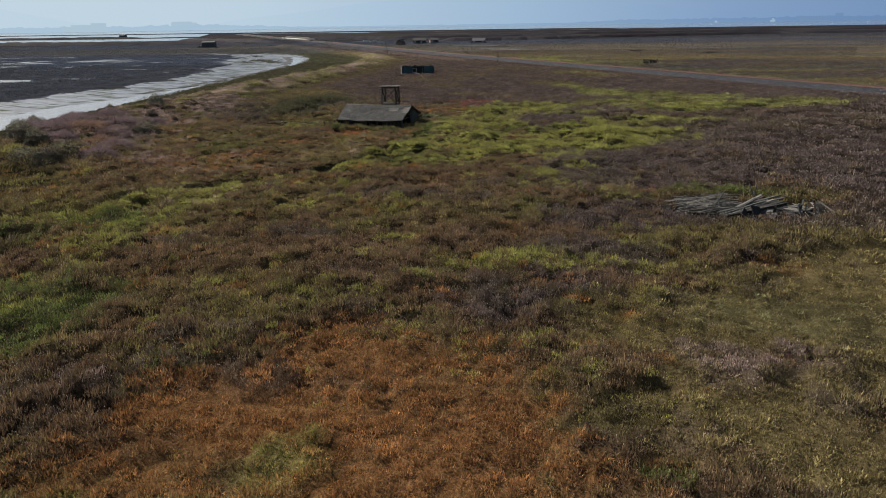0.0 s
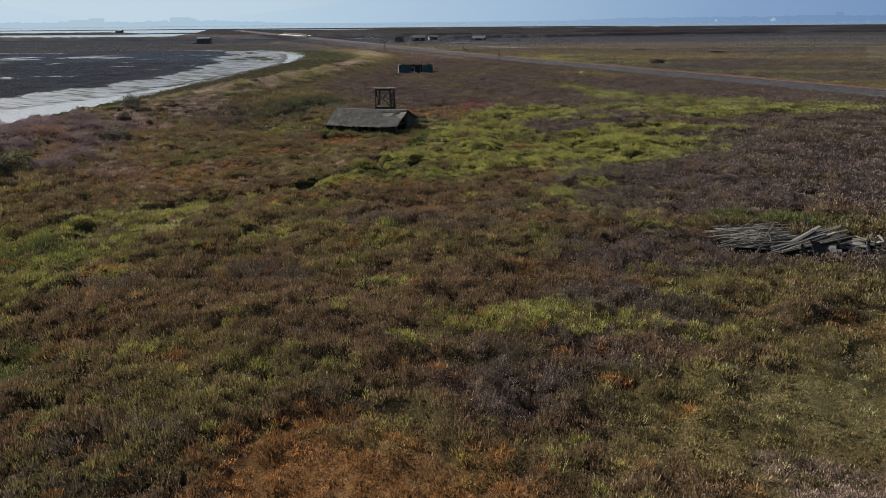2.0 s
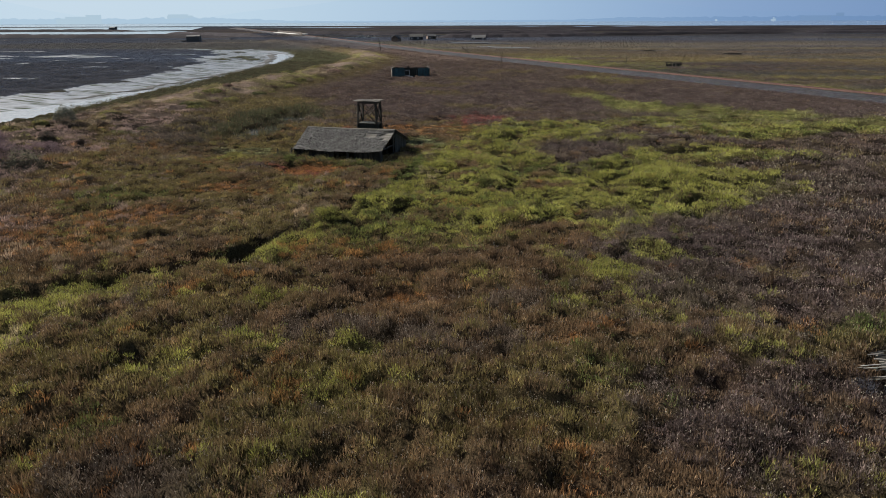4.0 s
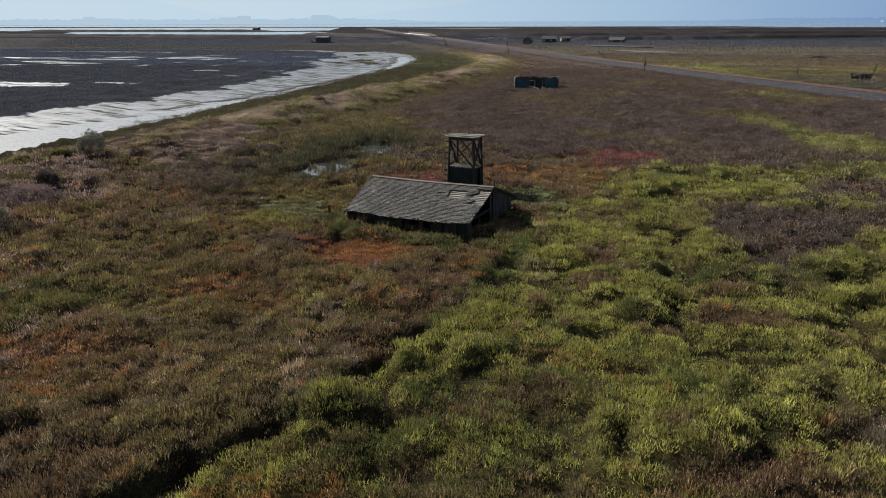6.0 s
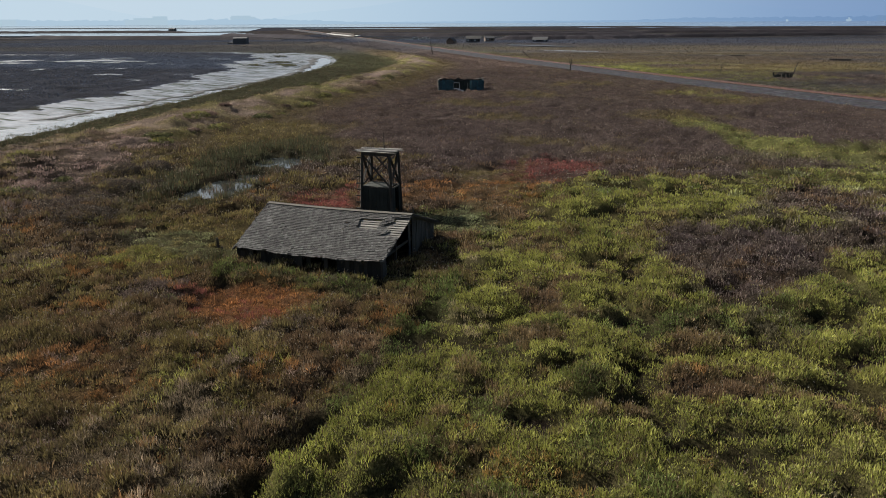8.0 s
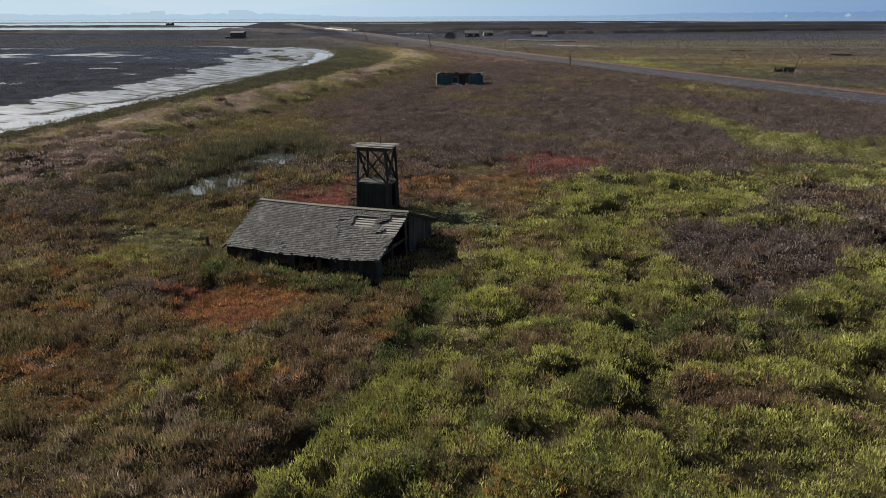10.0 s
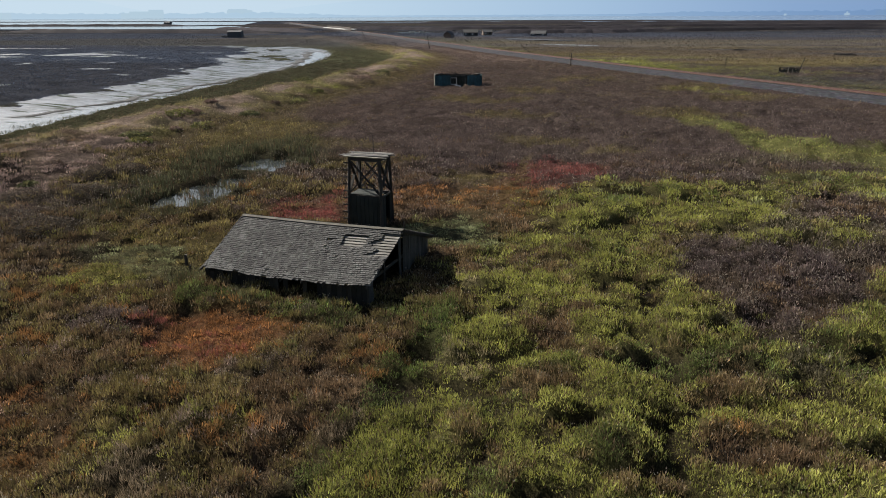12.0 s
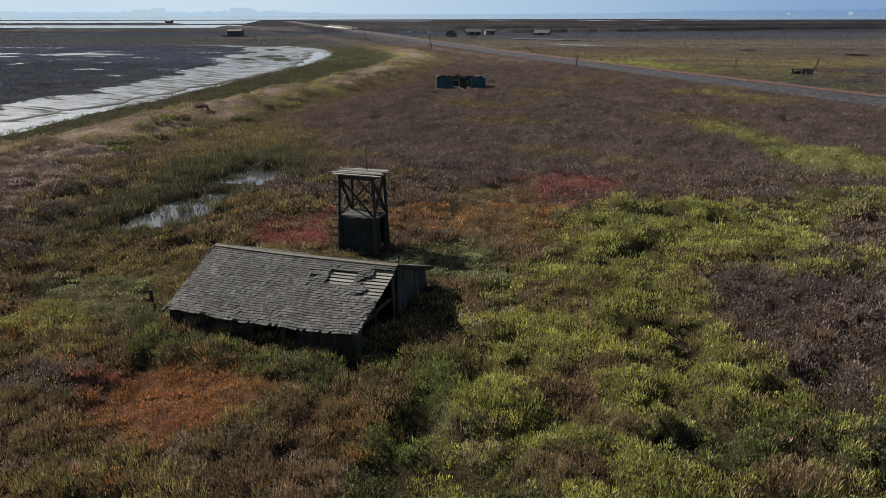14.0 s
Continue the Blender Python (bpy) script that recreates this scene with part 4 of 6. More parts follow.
def strip_line(name, pts, offsets, material, label, category, z0=0.0):
    """A long strip along a line of points through a profile of (offset to its right, height)."""
    bm = bmesh.new()
    rows = []
    for i, (x, y) in enumerate(pts):
        ax, ay = pts[max(i - 1, 0)]
        bx, by = pts[min(i + 1, len(pts) - 1)]
        d = math.hypot(bx - ax, by - ay)
        ux, uy = (bx - ax) / d, (by - ay) / d
        low = min(1.0, (i + 0.1) / 6, (len(pts) - 0.9 - i) / 6) if category == "levee" else 1.0
        rows.append([bm.verts.new((x + uy * o, y - ux * o, z0 + min(z, z * low * (0.8 + 0.5 * hash01(i, round(o), 3) if category == "levee" else 1.0)))) for o, z in offsets])
    for a, c in zip(rows[:-1], rows[1:]):
        for i in range(len(offsets) - 1):
            bm.faces.new([a[i], c[i], c[i + 1], a[i + 1]])
    ob = new(name, finish(bm, name, material))
    return tagged(ob, label, category, kind="structure")


def wavy(a, c, k, amp, seed):
    """k points from a to c, swaying to both sides."""
    r = random.Random(seed)
    ph = [r.uniform(0, 6.28) for _ in range(3)]
    out = []
    for i in range(k + 1):
        s = i / k
        o = amp * (math.sin(s * 9 + ph[0]) * 0.6 + math.sin(s * 23 + ph[1]) * 0.3 + math.sin(s * 51 + ph[2]) * 0.15)
        dx, dy = c[0] - a[0], c[1] - a[1]
        d = math.hypot(dx, dy)
        out.append((a[0] + dx * s - dy / d * o, a[1] + dy * s + dx / d * o))
    return out


BANK_FORM = [(-7, -0.3), (-3.0, 1.7), (0, 2.7), (3.0, 1.8), (7, -0.3)]
M_BANK = plain("dark_marsh_bank", (0.038, 0.035, 0.040), 0.95, 0.8, 0.4, (1, 1, 1), 0.5)
M_BANK.node_tree.nodes["Principled BSDF"].inputs["Specular IOR Level"].default_value = 0.03
for k, (a, c, amp) in enumerate((((-760, 655), (-463, 605), 5), ((-463, 605), (-205, 556), 5), ((-192, 590), (-330, 712), 3), ((-900, 935), (-455, 930), 6), ((270, 833), (1000, 960), 10), ((34, 816), (290, 835), 6), ((-60, 756), (50, 822), 5),
                                 ((-60, 562), (20, 572), 4), ((5, 572), (60, 612), 4), ((40, 606), (225, 682), 6), ((205, 676), (520, 720), 6), ((-200, 712), (-100, 650), 4), ((-130, 690), (60, 720), 6), ((-320, 1100), (700, 1060), 12))):
    strip_line("levee_%d" % (k + 1), wavy(a, c, 40, amp, k), BANK_FORM, M_BANK, "low dark overgrown marsh bank", "levee")
RILL = []
for i in range(110):
    y = 60 + 262 * i / 109
    x = np.interp(y, [60, 125, 149, 156, 165, 179, 194, 209, 231, 243, 285, 317, 322], [-86, -84, -77.4, -76.3, -75.4, -75.6, -75.8, -75.0, -76.0, -77.6, -88.5, -98.8, -101])
    RILL.append((float(x) + 0.7 * math.sin(i * 0.9) + 0.45 * math.sin(i * 2.3), y))
# raised mud lip; the dark of its shaded edge is in the colour
strip_line("rill", RILL, [(-2.2, -0.12), (-0.7, 0.10), (0.35, 0.13), (0.9, -0.12)], M_RILL, "dark mud lip winding along a rill, shade in its colour", "mud", -0.90)
SHALLOWS = [(x + 1.2, y) for x, y in RILL] + [(-86, 322), (-78.5, 275), (-71, 200), (-67, 140), (-65, 60)]
flat_sheet("water_channel_shallows", SHALLOWS, -0.955, M_FILM, "thin bright water over pale tidal mud")

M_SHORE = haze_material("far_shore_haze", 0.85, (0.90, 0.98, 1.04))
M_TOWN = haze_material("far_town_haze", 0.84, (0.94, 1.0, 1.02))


def ridge_strip(name, radius, heights, material, label):
    """A far skyline on an arc round the marsh: a thick strip whose top follows a row of heights."""
    bm = bmesh.new()
    k = len(heights)
    front, back = [], []
    for i, h in enumerate(heights):
        a = radians(-75 + 130 * i / (k - 1))
        for row, r in ((front, radius), (back, radius + 40)):
            x, y = r * math.sin(a), r * math.cos(a) + 30
            row.append((bm.verts.new((x, y, -3)), bm.verts.new((x, y, h))))
    for i in range(k - 1):
        bm.faces.new([front[i][0], front[i + 1][0], front[i + 1][1], front[i][1]])
        bm.faces.new([front[i][1], front[i + 1][1], back[i + 1][1], back[i][1]])
        bm.faces.new([back[i][0], back[i][1], back[i + 1][1], back[i + 1][0]])
    ob = new(name, finish(bm, name, material))
    return tagged(ob, label, "backdrop", kind="structure")


az = np.linspace(-75, 55, 1300)
lowland = 9 + 17 * sstep(-14, -24, az) + 12 * sstep(2, 9, az)
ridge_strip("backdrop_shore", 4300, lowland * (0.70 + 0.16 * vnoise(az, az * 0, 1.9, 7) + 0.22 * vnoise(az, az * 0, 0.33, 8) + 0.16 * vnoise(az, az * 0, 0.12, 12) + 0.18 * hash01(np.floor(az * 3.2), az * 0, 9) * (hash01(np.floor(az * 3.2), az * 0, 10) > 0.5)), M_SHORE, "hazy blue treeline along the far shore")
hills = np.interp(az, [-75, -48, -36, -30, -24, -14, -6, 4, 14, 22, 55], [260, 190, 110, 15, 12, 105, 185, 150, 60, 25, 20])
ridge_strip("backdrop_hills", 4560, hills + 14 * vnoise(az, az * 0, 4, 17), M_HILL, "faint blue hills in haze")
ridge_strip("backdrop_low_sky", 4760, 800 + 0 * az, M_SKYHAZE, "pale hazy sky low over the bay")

# ---- railway ----
def rail_point(s):
    """The place and way, s metres along the railway from its near end."""
    for (ax, ay), (bx, by) in zip(RAIL[:-1], RAIL[1:]):
        d = math.hypot(bx - ax, by - ay)
        if s <= d or (bx, by) == RAIL[-1]:
            return ax + (bx - ax) * s / d, ay + (by - ay) * s / d, (bx - ax) / d, (by - ay) / d
        s -= d


def sweep(bm, offsets, s0, s1, step):
    """A long strip along the railway through a profile of (offset to its right, height)."""
    rows = []
    s = s0
    while s <= s1:
        x, y, ux, uy = rail_point(s)
        rows.append([bm.verts.new((x + uy * o, y - ux * o, z)) for o, z in offsets])
        s += step
    for a, b in zip(rows[:-1], rows[1:]):
        for i in range(len(offsets) - 1):
            bm.faces.new([a[i], b[i], b[i + 1], a[i + 1]])


bm = bmesh.new()
sweep(bm, [(-11.0, -0.25), (-9.2, 0.45), (-6.5, 0.72), (-2.0, 0.86), (1.7, 0.88), (3.6, 0.1), (3.9, -0.4)], 150, 1500, 6)
railbed = new("railbed", finish(bm, "railbed", M_BALLAST))
tagged(railbed, "grey crushed stone railway embankment across the marsh", "railway", kind="structure")
railway = thing("railway_track", pose(0, 0, 0), "rusty single railway track on grey ballast", "railway track")
for o in (-0.75, 0.75):
    bm = bmesh.new()
    sweep(bm, [(o - 0.07, 0.93), (o - 0.035, 0.95), (o - 0.035, 1.08), (o + 0.035, 1.08), (o + 0.035, 0.95), (o + 0.07, 0.93)], 150, 1500, 6)
    part("rail", bm, M_RUST, railway, "rusty steel rail")
bm = bmesh.new()
add_box(bm, pose(0, 0, 0), (2.5, 0.23, 0.18), 0.01)
tie_mesh = finish(bm, "sleeper", M_TIE)
for i in range(280):
    x, y, ux, uy = rail_point(215 + i * 0.62)
    tie = new("sleeper", tie_mesh)
    tie.parent = railway
    tie.matrix_local = pose(x, y, 0.85, 0, 0, math.degrees(math.atan2(uy, ux)) + 90)

# ---- the old shed ----
M_RIDGE = plain("weathered_ridge", (0.135, 0.125, 0.100), 0.85, 6, 0.5, (0.7, 5, 5), 0.4)
SHED = pose(-17.4, 91.5, -0.2, 0, 0, -9.3)
shed = thing("shed", SHED, "sagging grey wooden shed with shingle roof missing patches", "shed")
L2, RUN, RIDGE, EAVE = 4.3, 4.0, 2.52, 1.12


def roof_z(u, v):
    """Height of the shed's roof at u along the ridge, v across it: the eaves sag."""
    s = abs(v) / RUN
    sag = 0.10 * math.cos(u / L2 * 1.5) * s + 0.05 * math.cos(u / L2 * 1.4)
    lift = (0.025 * math.sin(u * 1.9) + 0.012 * math.sin(u * 5.3 + 1)) * s * s
    return RIDGE + (EAVE - RIDGE) * s - sag + lift


def roof_pose(u, v, up=0.0, turn=0.0):
    e = 0.05
    dz_v = (roof_z(u, v + e) - roof_z(u, v - e)) / (2 * e)
    dz_u = (roof_z(u + e, v) - roof_z(u - e, v)) / (2 * e)
    ax, ay = Vector((1, 0, dz_u)).normalized(), Vector((0, 1, dz_v)).normalized()
    az = ax.cross(ay).normalized()
    ay = az.cross(ax)
    m = Matrix((ax, ay, az)).transposed().to_4x4()
    return Matrix.Translation(Vector((u, v, roof_z(u, v))) + az * up) @ m @ pose(0, 0, 0, 0, 0, turn)


def bare(u, v):
    """Where the front slope has lost its shingles."""
    a = -1.55 < v < -0.62 and 1.55 < u + 0.12 * v < 2.75
    b = -2.05 < v < -0.35 and 3.30 + 0.25 * math.sin(v * 7) < u
    c = -1.25 < v < -0.95 and 0.9 < u < 1.25
    d = -1.75 < v < -1.5 and 0.95 < u < 1.15
    return a or b or c or d


def left_end(v):
    """Where the roof ends to the left: the front eave is drawn in a little."""
    return -L2 + (0.28 * -v / RUN if v < 0 else 0.0)


def bent_board(name, v, up, width, thick, material, label, k=10):
    """One long board that follows the sag of the roof."""
    bm = bmesh.new()
    rows = []
    for i in range(k + 1):
        m = roof_pose(left_end(v) + (L2 - left_end(v)) * i / k, v, up)
        rows.append([bm.verts.new(m @ Vector((0, y, z))) for y, z in ((-width / 2, -thick / 2), (width / 2, -thick / 2), (width / 2, thick / 2), (-width / 2, thick / 2))])
    for a, c in zip(rows[:-1], rows[1:]):
        for i in range(4):
            bm.faces.new([a[i], a[(i + 1) % 4], c[(i + 1) % 4], c[i]])
    bm.faces.new(rows[0][::-1])
    bm.faces.new(rows[-1])
    return part(name, bm, material, shed, label)


for side in (-1, 1):
    v = 0.18
    while v < RUN - 0.05:
        bent_board("batten", side * v, -0.028, 0.135, 0.022, M_BATTEN, "bleached roof batten")
        v += 0.19
for i in range(9):
    u = -L2 + 0.15 + (2 * L2 - 0.3) * i / 8
    for side in (-1, 1):
        beam_part("rafter", (u, 0, roof_z(u, 0) - 0.1), (u, side * (RUN - 0.05), roof_z(u, side * (RUN - 0.05)) - 0.1), 0.05, 0.1, M_DARKWOOD, shed)
for side in (-1, 1):
    bent_board("ridge_board", side * 0.075, 0.085, 0.17, 0.025, M_RIDGE, "weathered ridge board", 16)

# shingles: single pieces on the worn end by the bare battens, the rest of the roof as one mass
SH_ROW, SH_W = 0.128, 0.132


def shingle_mesh(seed):
    bm = bmesh.new()
    r = random.Random(seed)
    add_box(bm, pose(0, 0, 0), (SH_W * r.uniform(0.76, 0.95), 0.23 + r.uniform(-0.02, 0.02), 0.034), 0.005)
    return finish(bm, "shingle", M_SHINGLE)


shingle_kinds = [shingle_mesh(s) for s in range(5)]
rest_v, rest_f = [], []
for side in (-1, 1):
    rows = int((RUN - 0.06) / SH_ROW)
    for r in range(rows):
        v = side * (0.16 + r * SH_ROW)
        off = (r * 0.37 % 1) * SH_W
        k = int(2 * L2 / SH_W)
        for i in range(k):
            u = -L2 + 0.06 + off * 0.8 + i * SH_W + rnd.uniform(-0.012, 0.012)
            if u > L2 - 0.02 or u < left_end(v) + 0.02 or (side < 0 and bare(u, v)):
                continue
            if rnd.random() < 0.012 or (r == rows - 1 and rnd.random() < 0.18):
                continue
            ragged = side < 0 and (u > 1.0 and -2.3 < v < -0.3 or u > 2.9)
            turn = rnd.gauss(0, 5.5 if ragged else 1.6)
            lift = 0.032 + abs(rnd.gauss(0, 0.010 if ragged else 0.004))
            m = roof_pose(u, v, lift, turn) @ pose(0, 0, 0, side * (7.0 + rnd.uniform(-1, 2)), rnd.gauss(0, 2.2 if ragged else 0.8), 0)
            if side < 0 and u > 2.95:
                ob = new("shingle", rnd.choice(shingle_kinds))
                ob.parent = shed
                ob.matrix_local = m
            else:
                w, d = SH_W * rnd.uniform(0.74, 0.96), 0.23 + rnd.uniform(-0.025, 0.025)
                base = len(rest_v)
                rest_v += [m @ Vector((c[0] * w, c[1] * d, c[2] * 0.034)) for c in CUBE_V]
                rest_f += [tuple(int(q) + base for q in f) for f in CUBE_F]
me = bpy.data.meshes.new("shingles")
me.from_pydata(rest_v, [], rest_f)
me.materials.append(M_SHINGLE)
shingles = new("shingles", me)
shingles.parent = shed
tagged(shingles, "weathered grey shingles in uneven rows", kind="stuff")

# walls of upright boards
def board_wall(a, b, top, skip, width=0.24, material=None):
    a, b = Vector(a), Vector(b)
    length = (b - a).length
    way = (b - a) / length
    s = width / 2
    turn = math.degrees(math.atan2(way.y, way.x))
    while s < length:
        c = a + way * s
        if not skip(s / length):
            h = top(c) + rnd.uniform(-0.06, 0.02)
            low = rnd.uniform(0.0, 0.12) - 0.3
            m = pose(c.x, c.y, (h + low) / 2, rnd.uniform(-2, 2), rnd.uniform(-1.6, 1.6), turn)
            box_part("wall_board", m, (width * rnd.uniform(0.86, 0.97), 0.025, h - low), material or (M_BOARD if rnd.random() < 0.75 else M_DARKWOOD), shed, "", 0.008)
        s += width


WV, WU = 3.62, 4.12
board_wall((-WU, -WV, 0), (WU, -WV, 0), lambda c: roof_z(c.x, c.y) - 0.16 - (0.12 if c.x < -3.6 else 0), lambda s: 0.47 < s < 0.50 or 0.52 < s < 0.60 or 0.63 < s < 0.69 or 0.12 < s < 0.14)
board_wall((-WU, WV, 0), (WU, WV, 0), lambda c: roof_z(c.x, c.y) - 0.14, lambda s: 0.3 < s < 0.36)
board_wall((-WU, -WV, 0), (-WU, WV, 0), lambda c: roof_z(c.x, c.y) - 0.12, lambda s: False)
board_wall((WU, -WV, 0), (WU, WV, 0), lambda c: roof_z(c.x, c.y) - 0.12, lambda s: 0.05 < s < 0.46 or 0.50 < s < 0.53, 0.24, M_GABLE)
for u, v in ((-WU, -WV), (WU, -WV), (-WU, WV), (WU, WV), (0, -WV), (2.2, -WV), (-2.2, -WV), (WU, 0), (WU, -1.9)):
    beam_part("post", (u * 0.985, v * 0.985, -0.35), (u * 0.985, v * 0.985, roof_z(u, v) - 0.14), 0.11, 0.11, M_DARKWOOD, shed, "", 0.01)
for v in (-WV, WV):
    beam_part("wall_plate", (-WU, v * 0.98, EAVE - 0.05), (WU, v * 0.98, EAVE - 0.05), 0.1, 0.1, M_DARKWOOD, shed)
beam_part("tie_beam", (WU - 0.08, -WV, EAVE + 0.02), (WU - 0.08, WV, EAVE + 0.02), 0.08, 0.12, M_DARKWOOD, shed)
beam_part("barge_board", (L2, -0.1, roof_z(L2, 0) + 0.0), (L2, RUN, roof_z(L2, RUN) - 0.02), 0.03, 0.12, M_BOARD, shed)
beam_part("barge_board", (-L2, -0.1, roof_z(-L2, 0) + 0.0), (left_end(-RUN), -RUN, roof_z(-L2, RUN) - 0.02), 0.03, 0.10, M_SHINGLE, shed)
beam_part("roof_stub", (L2 - 0.1, 0.25, RIDGE), (L2 - 0.1, 0.25, RIDGE + 0.35), 0.05, 0.03, M_DARKWOOD, shed)
beam_part("roof_stub", (L2 - 0.18, 0.45, RIDGE - 0.1), (L2 - 0.15, 0.45, RIDGE + 0.22), 0.05, 0.03, M_DARKWOOD, shed)

# ---- the lookout tower ----
TOWER = pose(-17.5, 100.75, -0.2, 0, 0, -9.3)
tower = thing("lookout_tower", TOWER, "dark timber lookout tower with plank platform and boarded base", "tower")
TW, TD, TTOP, TMID = 1.0, 0.75, 4.05, 1.75
corner = {}
for sx in (-1, 1):
    for sy in (-1, 1):
        a, b = Vector((sx * TW * 1.10, sy * TD * 1.10, -0.2)), Vector((sx * TW * 0.95, sy * TD * 0.95, TTOP))
        corner[sx, sy] = (a, b)
        beam_part("post", a, b, 0.15, 0.15, M_DARKWOOD, tower, "", 0.012)


def on_post(sx, sy, z):
    a, b = corner[sx, sy]
    return a + (b - a) * (z + 0.2) / (TTOP + 0.2)


for (p, q) in (((-1, -1), (1, -1)), ((1, -1), (1, 1)), ((1, 1), (-1, 1)), ((-1, 1), (-1, -1))):
    beam_part("brace", on_post(*p, TMID + 0.1), on_post(*q, TTOP - 0.15), 0.15, 0.06, M_DARKWOOD if q != (1, 1) else M_DARKWOOD, tower, "", 0.006)
    beam_part("brace", on_post(*q, TMID + 0.1), on_post(*p, TTOP - 0.15), 0.15, 0.06, M_PALEWOOD if p == (1, 1) else M_DARKWOOD, tower, "bleached brace" if p == (1, 1) else "", 0.006)
    beam_part("rail", on_post(*p, TTOP - 0.1), on_post(*q, TTOP - 0.1), 0.06, 0.2, M_DARKWOOD, tower)
    beam_part("girt", on_post(*p, TMID), on_post(*q, TMID), 0.06, 0.12, M_DARKWOOD, tower)
for i in range(7):
    y = -TD * 1.12 + 2 * TD * 1.12 * (i + 0.5) / 7
    x0, x1 = -1.68 + rnd.uniform(-0.08, 0.42), 1.50 + rnd.uniform(-0.34, 0.10)
    box_part("platform_plank", pose((x0 + x1) / 2, y, TTOP + 0.05 + rnd.uniform(0, 0.03), rnd.uniform(-1.5, 1.5), rnd.uniform(-1, 1), rnd.uniform(-1, 1)), (x1 - x0, 0.22, 0.035), M_GABLE if i % 3 else M_BATTEN, tower, "bleached platform plank", 0.006)
for i in range(6):
    y = -TD + 2 * TD * (i + 0.5) / 6
    x1 = 0.9 if i < 4 else 0.2
    box_part("deck_plank", pose((x1 - 1.0) / 2, y, TMID + 0.09, 0, 0, rnd.uniform(-2, 2)), (x1 + 1.0, 0.25, 0.03), M_TARBOARD, tower, "", 0.005)
for (p, q, skip) in (((-1, -1), (1, -1), ()), ((1, -1), (1, 1), (3, 4, 5)), ((1, 1), (-1, 1), (2,)), ((-1, 1), (-1, -1), ())):
    k = 8
    for i in range(k):
        if i in skip:
            continue
        s = (i + 0.5) / k
        lo, hi = on_post(*p, -0.15).lerp(on_post(*q, -0.15), s), on_post(*p, TMID - 0.02).lerp(on_post(*q, TMID - 0.02), s)
        turn = math.degrees(math.atan2((on_post(*q, 0) - on_post(*p, 0)).y, (on_post(*q, 0) - on_post(*p, 0)).x))
        m = Matrix.Translation((lo + hi) / 2) @ (hi - lo).to_track_quat('Z', 'Y').to_matrix().to_4x4()
        wd = (on_post(*q, 0) - on_post(*p, 0)).length / k
        mm = pose(*((lo + hi) / 2), 0, 0, turn + rnd.uniform(-1, 1))
        box_part("wall_board", mm, (wd * rnd.uniform(0.86, 0.96), 0.05, (hi - lo).length + rnd.uniform(-0.05, 0.05)), M_TARBOARD, tower, "tarred green-black board", 0.01)
for i in range(9):
    z = 0.35 + i * 0.42
    c = on_post(-1, -1, z)
    box_part("ladder_rung", pose(c.x - 0.14, c.y - 0.06, z, 0, rnd.uniform(-4, 4), 0), (0.40, 0.05, 0.08), M_DARKWOOD, tower)
pole_part("mast", (0.05, 0.6, TTOP), (0.0, 0.62, TTOP + 1.15), 0.035, 0.022, M_DARKWOOD, tower, "thin mast pole")

# ---- old fence stakes by the shed ----
for x, y, h, lx, r in ((-23.3, 91.6, 0.8, 6, 0.08), (-24.4, 91.1, 0.6, -5, 0.09), (-23.8, 90.2, 0.5, 8, 0.06), (-22.9, 93.0, 1.0, 30, 0.05)):
    st = thing("stake", pose(x, y, gz1(x, y) - 0.1, 0, lx, 0), "weathered grey stake leaning in the grass", "stake", "stakes by the shed")
    pole_part("pole", (0, 0, 0), (0.03, 0.02, h), r, r * 0.8, M_DARKWOOD, st)

# ---- collapsed wreck of timber ----
PILE = (14.5, 47.6)
pile = thing("timber_wreck", pose(PILE[0], PILE[1], -0.22) @ Matrix.Diagonal((1.09, 1.25, 0.92, 1.0)), "collapsed heap of grey weathered planks from a fallen cabin", "debris")


def slab(cx, cy, cz, w, d, rx, ry, rz, material, k, label=""):
    """A fallen panel of boards laid side by side."""
    m0 = pose(cx, cy, cz, rx, ry, rz)
    for i in range(k):
        y = -d / 2 + d * (i + 0.5) / k
        dw = rnd.uniform(-0.25, 0.25)
        box_part("plank", m0 @ pose(dw / 2, y, rnd.uniform(-0.01, 0.02), rnd.uniform(-2, 2), rnd.uniform(-1, 1), rnd.uniform(-1.5, 1.5)), (w + dw, d / k * 0.93, 0.03), material, pile, label, 0.008)


# the fallen roof: laths fanned out over near-black boards, the gap's shade in colour
slab(-1.7, 0.7, 0.36, 3.8, 2.2, 10, 3, -6, M_BOARD, 8)
for i in range(160):
    s = rnd.random()
    a = Vector((-3.9 + rnd.uniform(-0.4, 1.6) - 0.4 * math.sin(s * 3), -1.0 + 3.0 * s, 0.40 + 0.18 * s + rnd.uniform(0, 0.14)))
    c = Vector((0.3 + rnd.uniform(-2.0, 1.0), 0.1 + 1.7 * s + rnd.uniform(-0.4, 0.4), 0.80 + 0.2 * s + rnd.uniform(-0.12, 0.12)))
    lo = rnd.uniform(0, 0.62)
    a, c = a.lerp(c, lo), a.lerp(c, lo + rnd.uniform(0.14, 0.42))
    c = c + Vector((0, rnd.gauss(0, 0.22), rnd.gauss(0, 0.06)))
    beam_part("lath", a, c, rnd.uniform(0.022, 0.045), 0.02, rnd.choice((M_BATTEN, M_BATTEN, M_PALEWOOD, M_BATTEN, M_GABLE, M_DARKWOOD)), pile, "", 0.005, rnd.uniform(-25, 25))
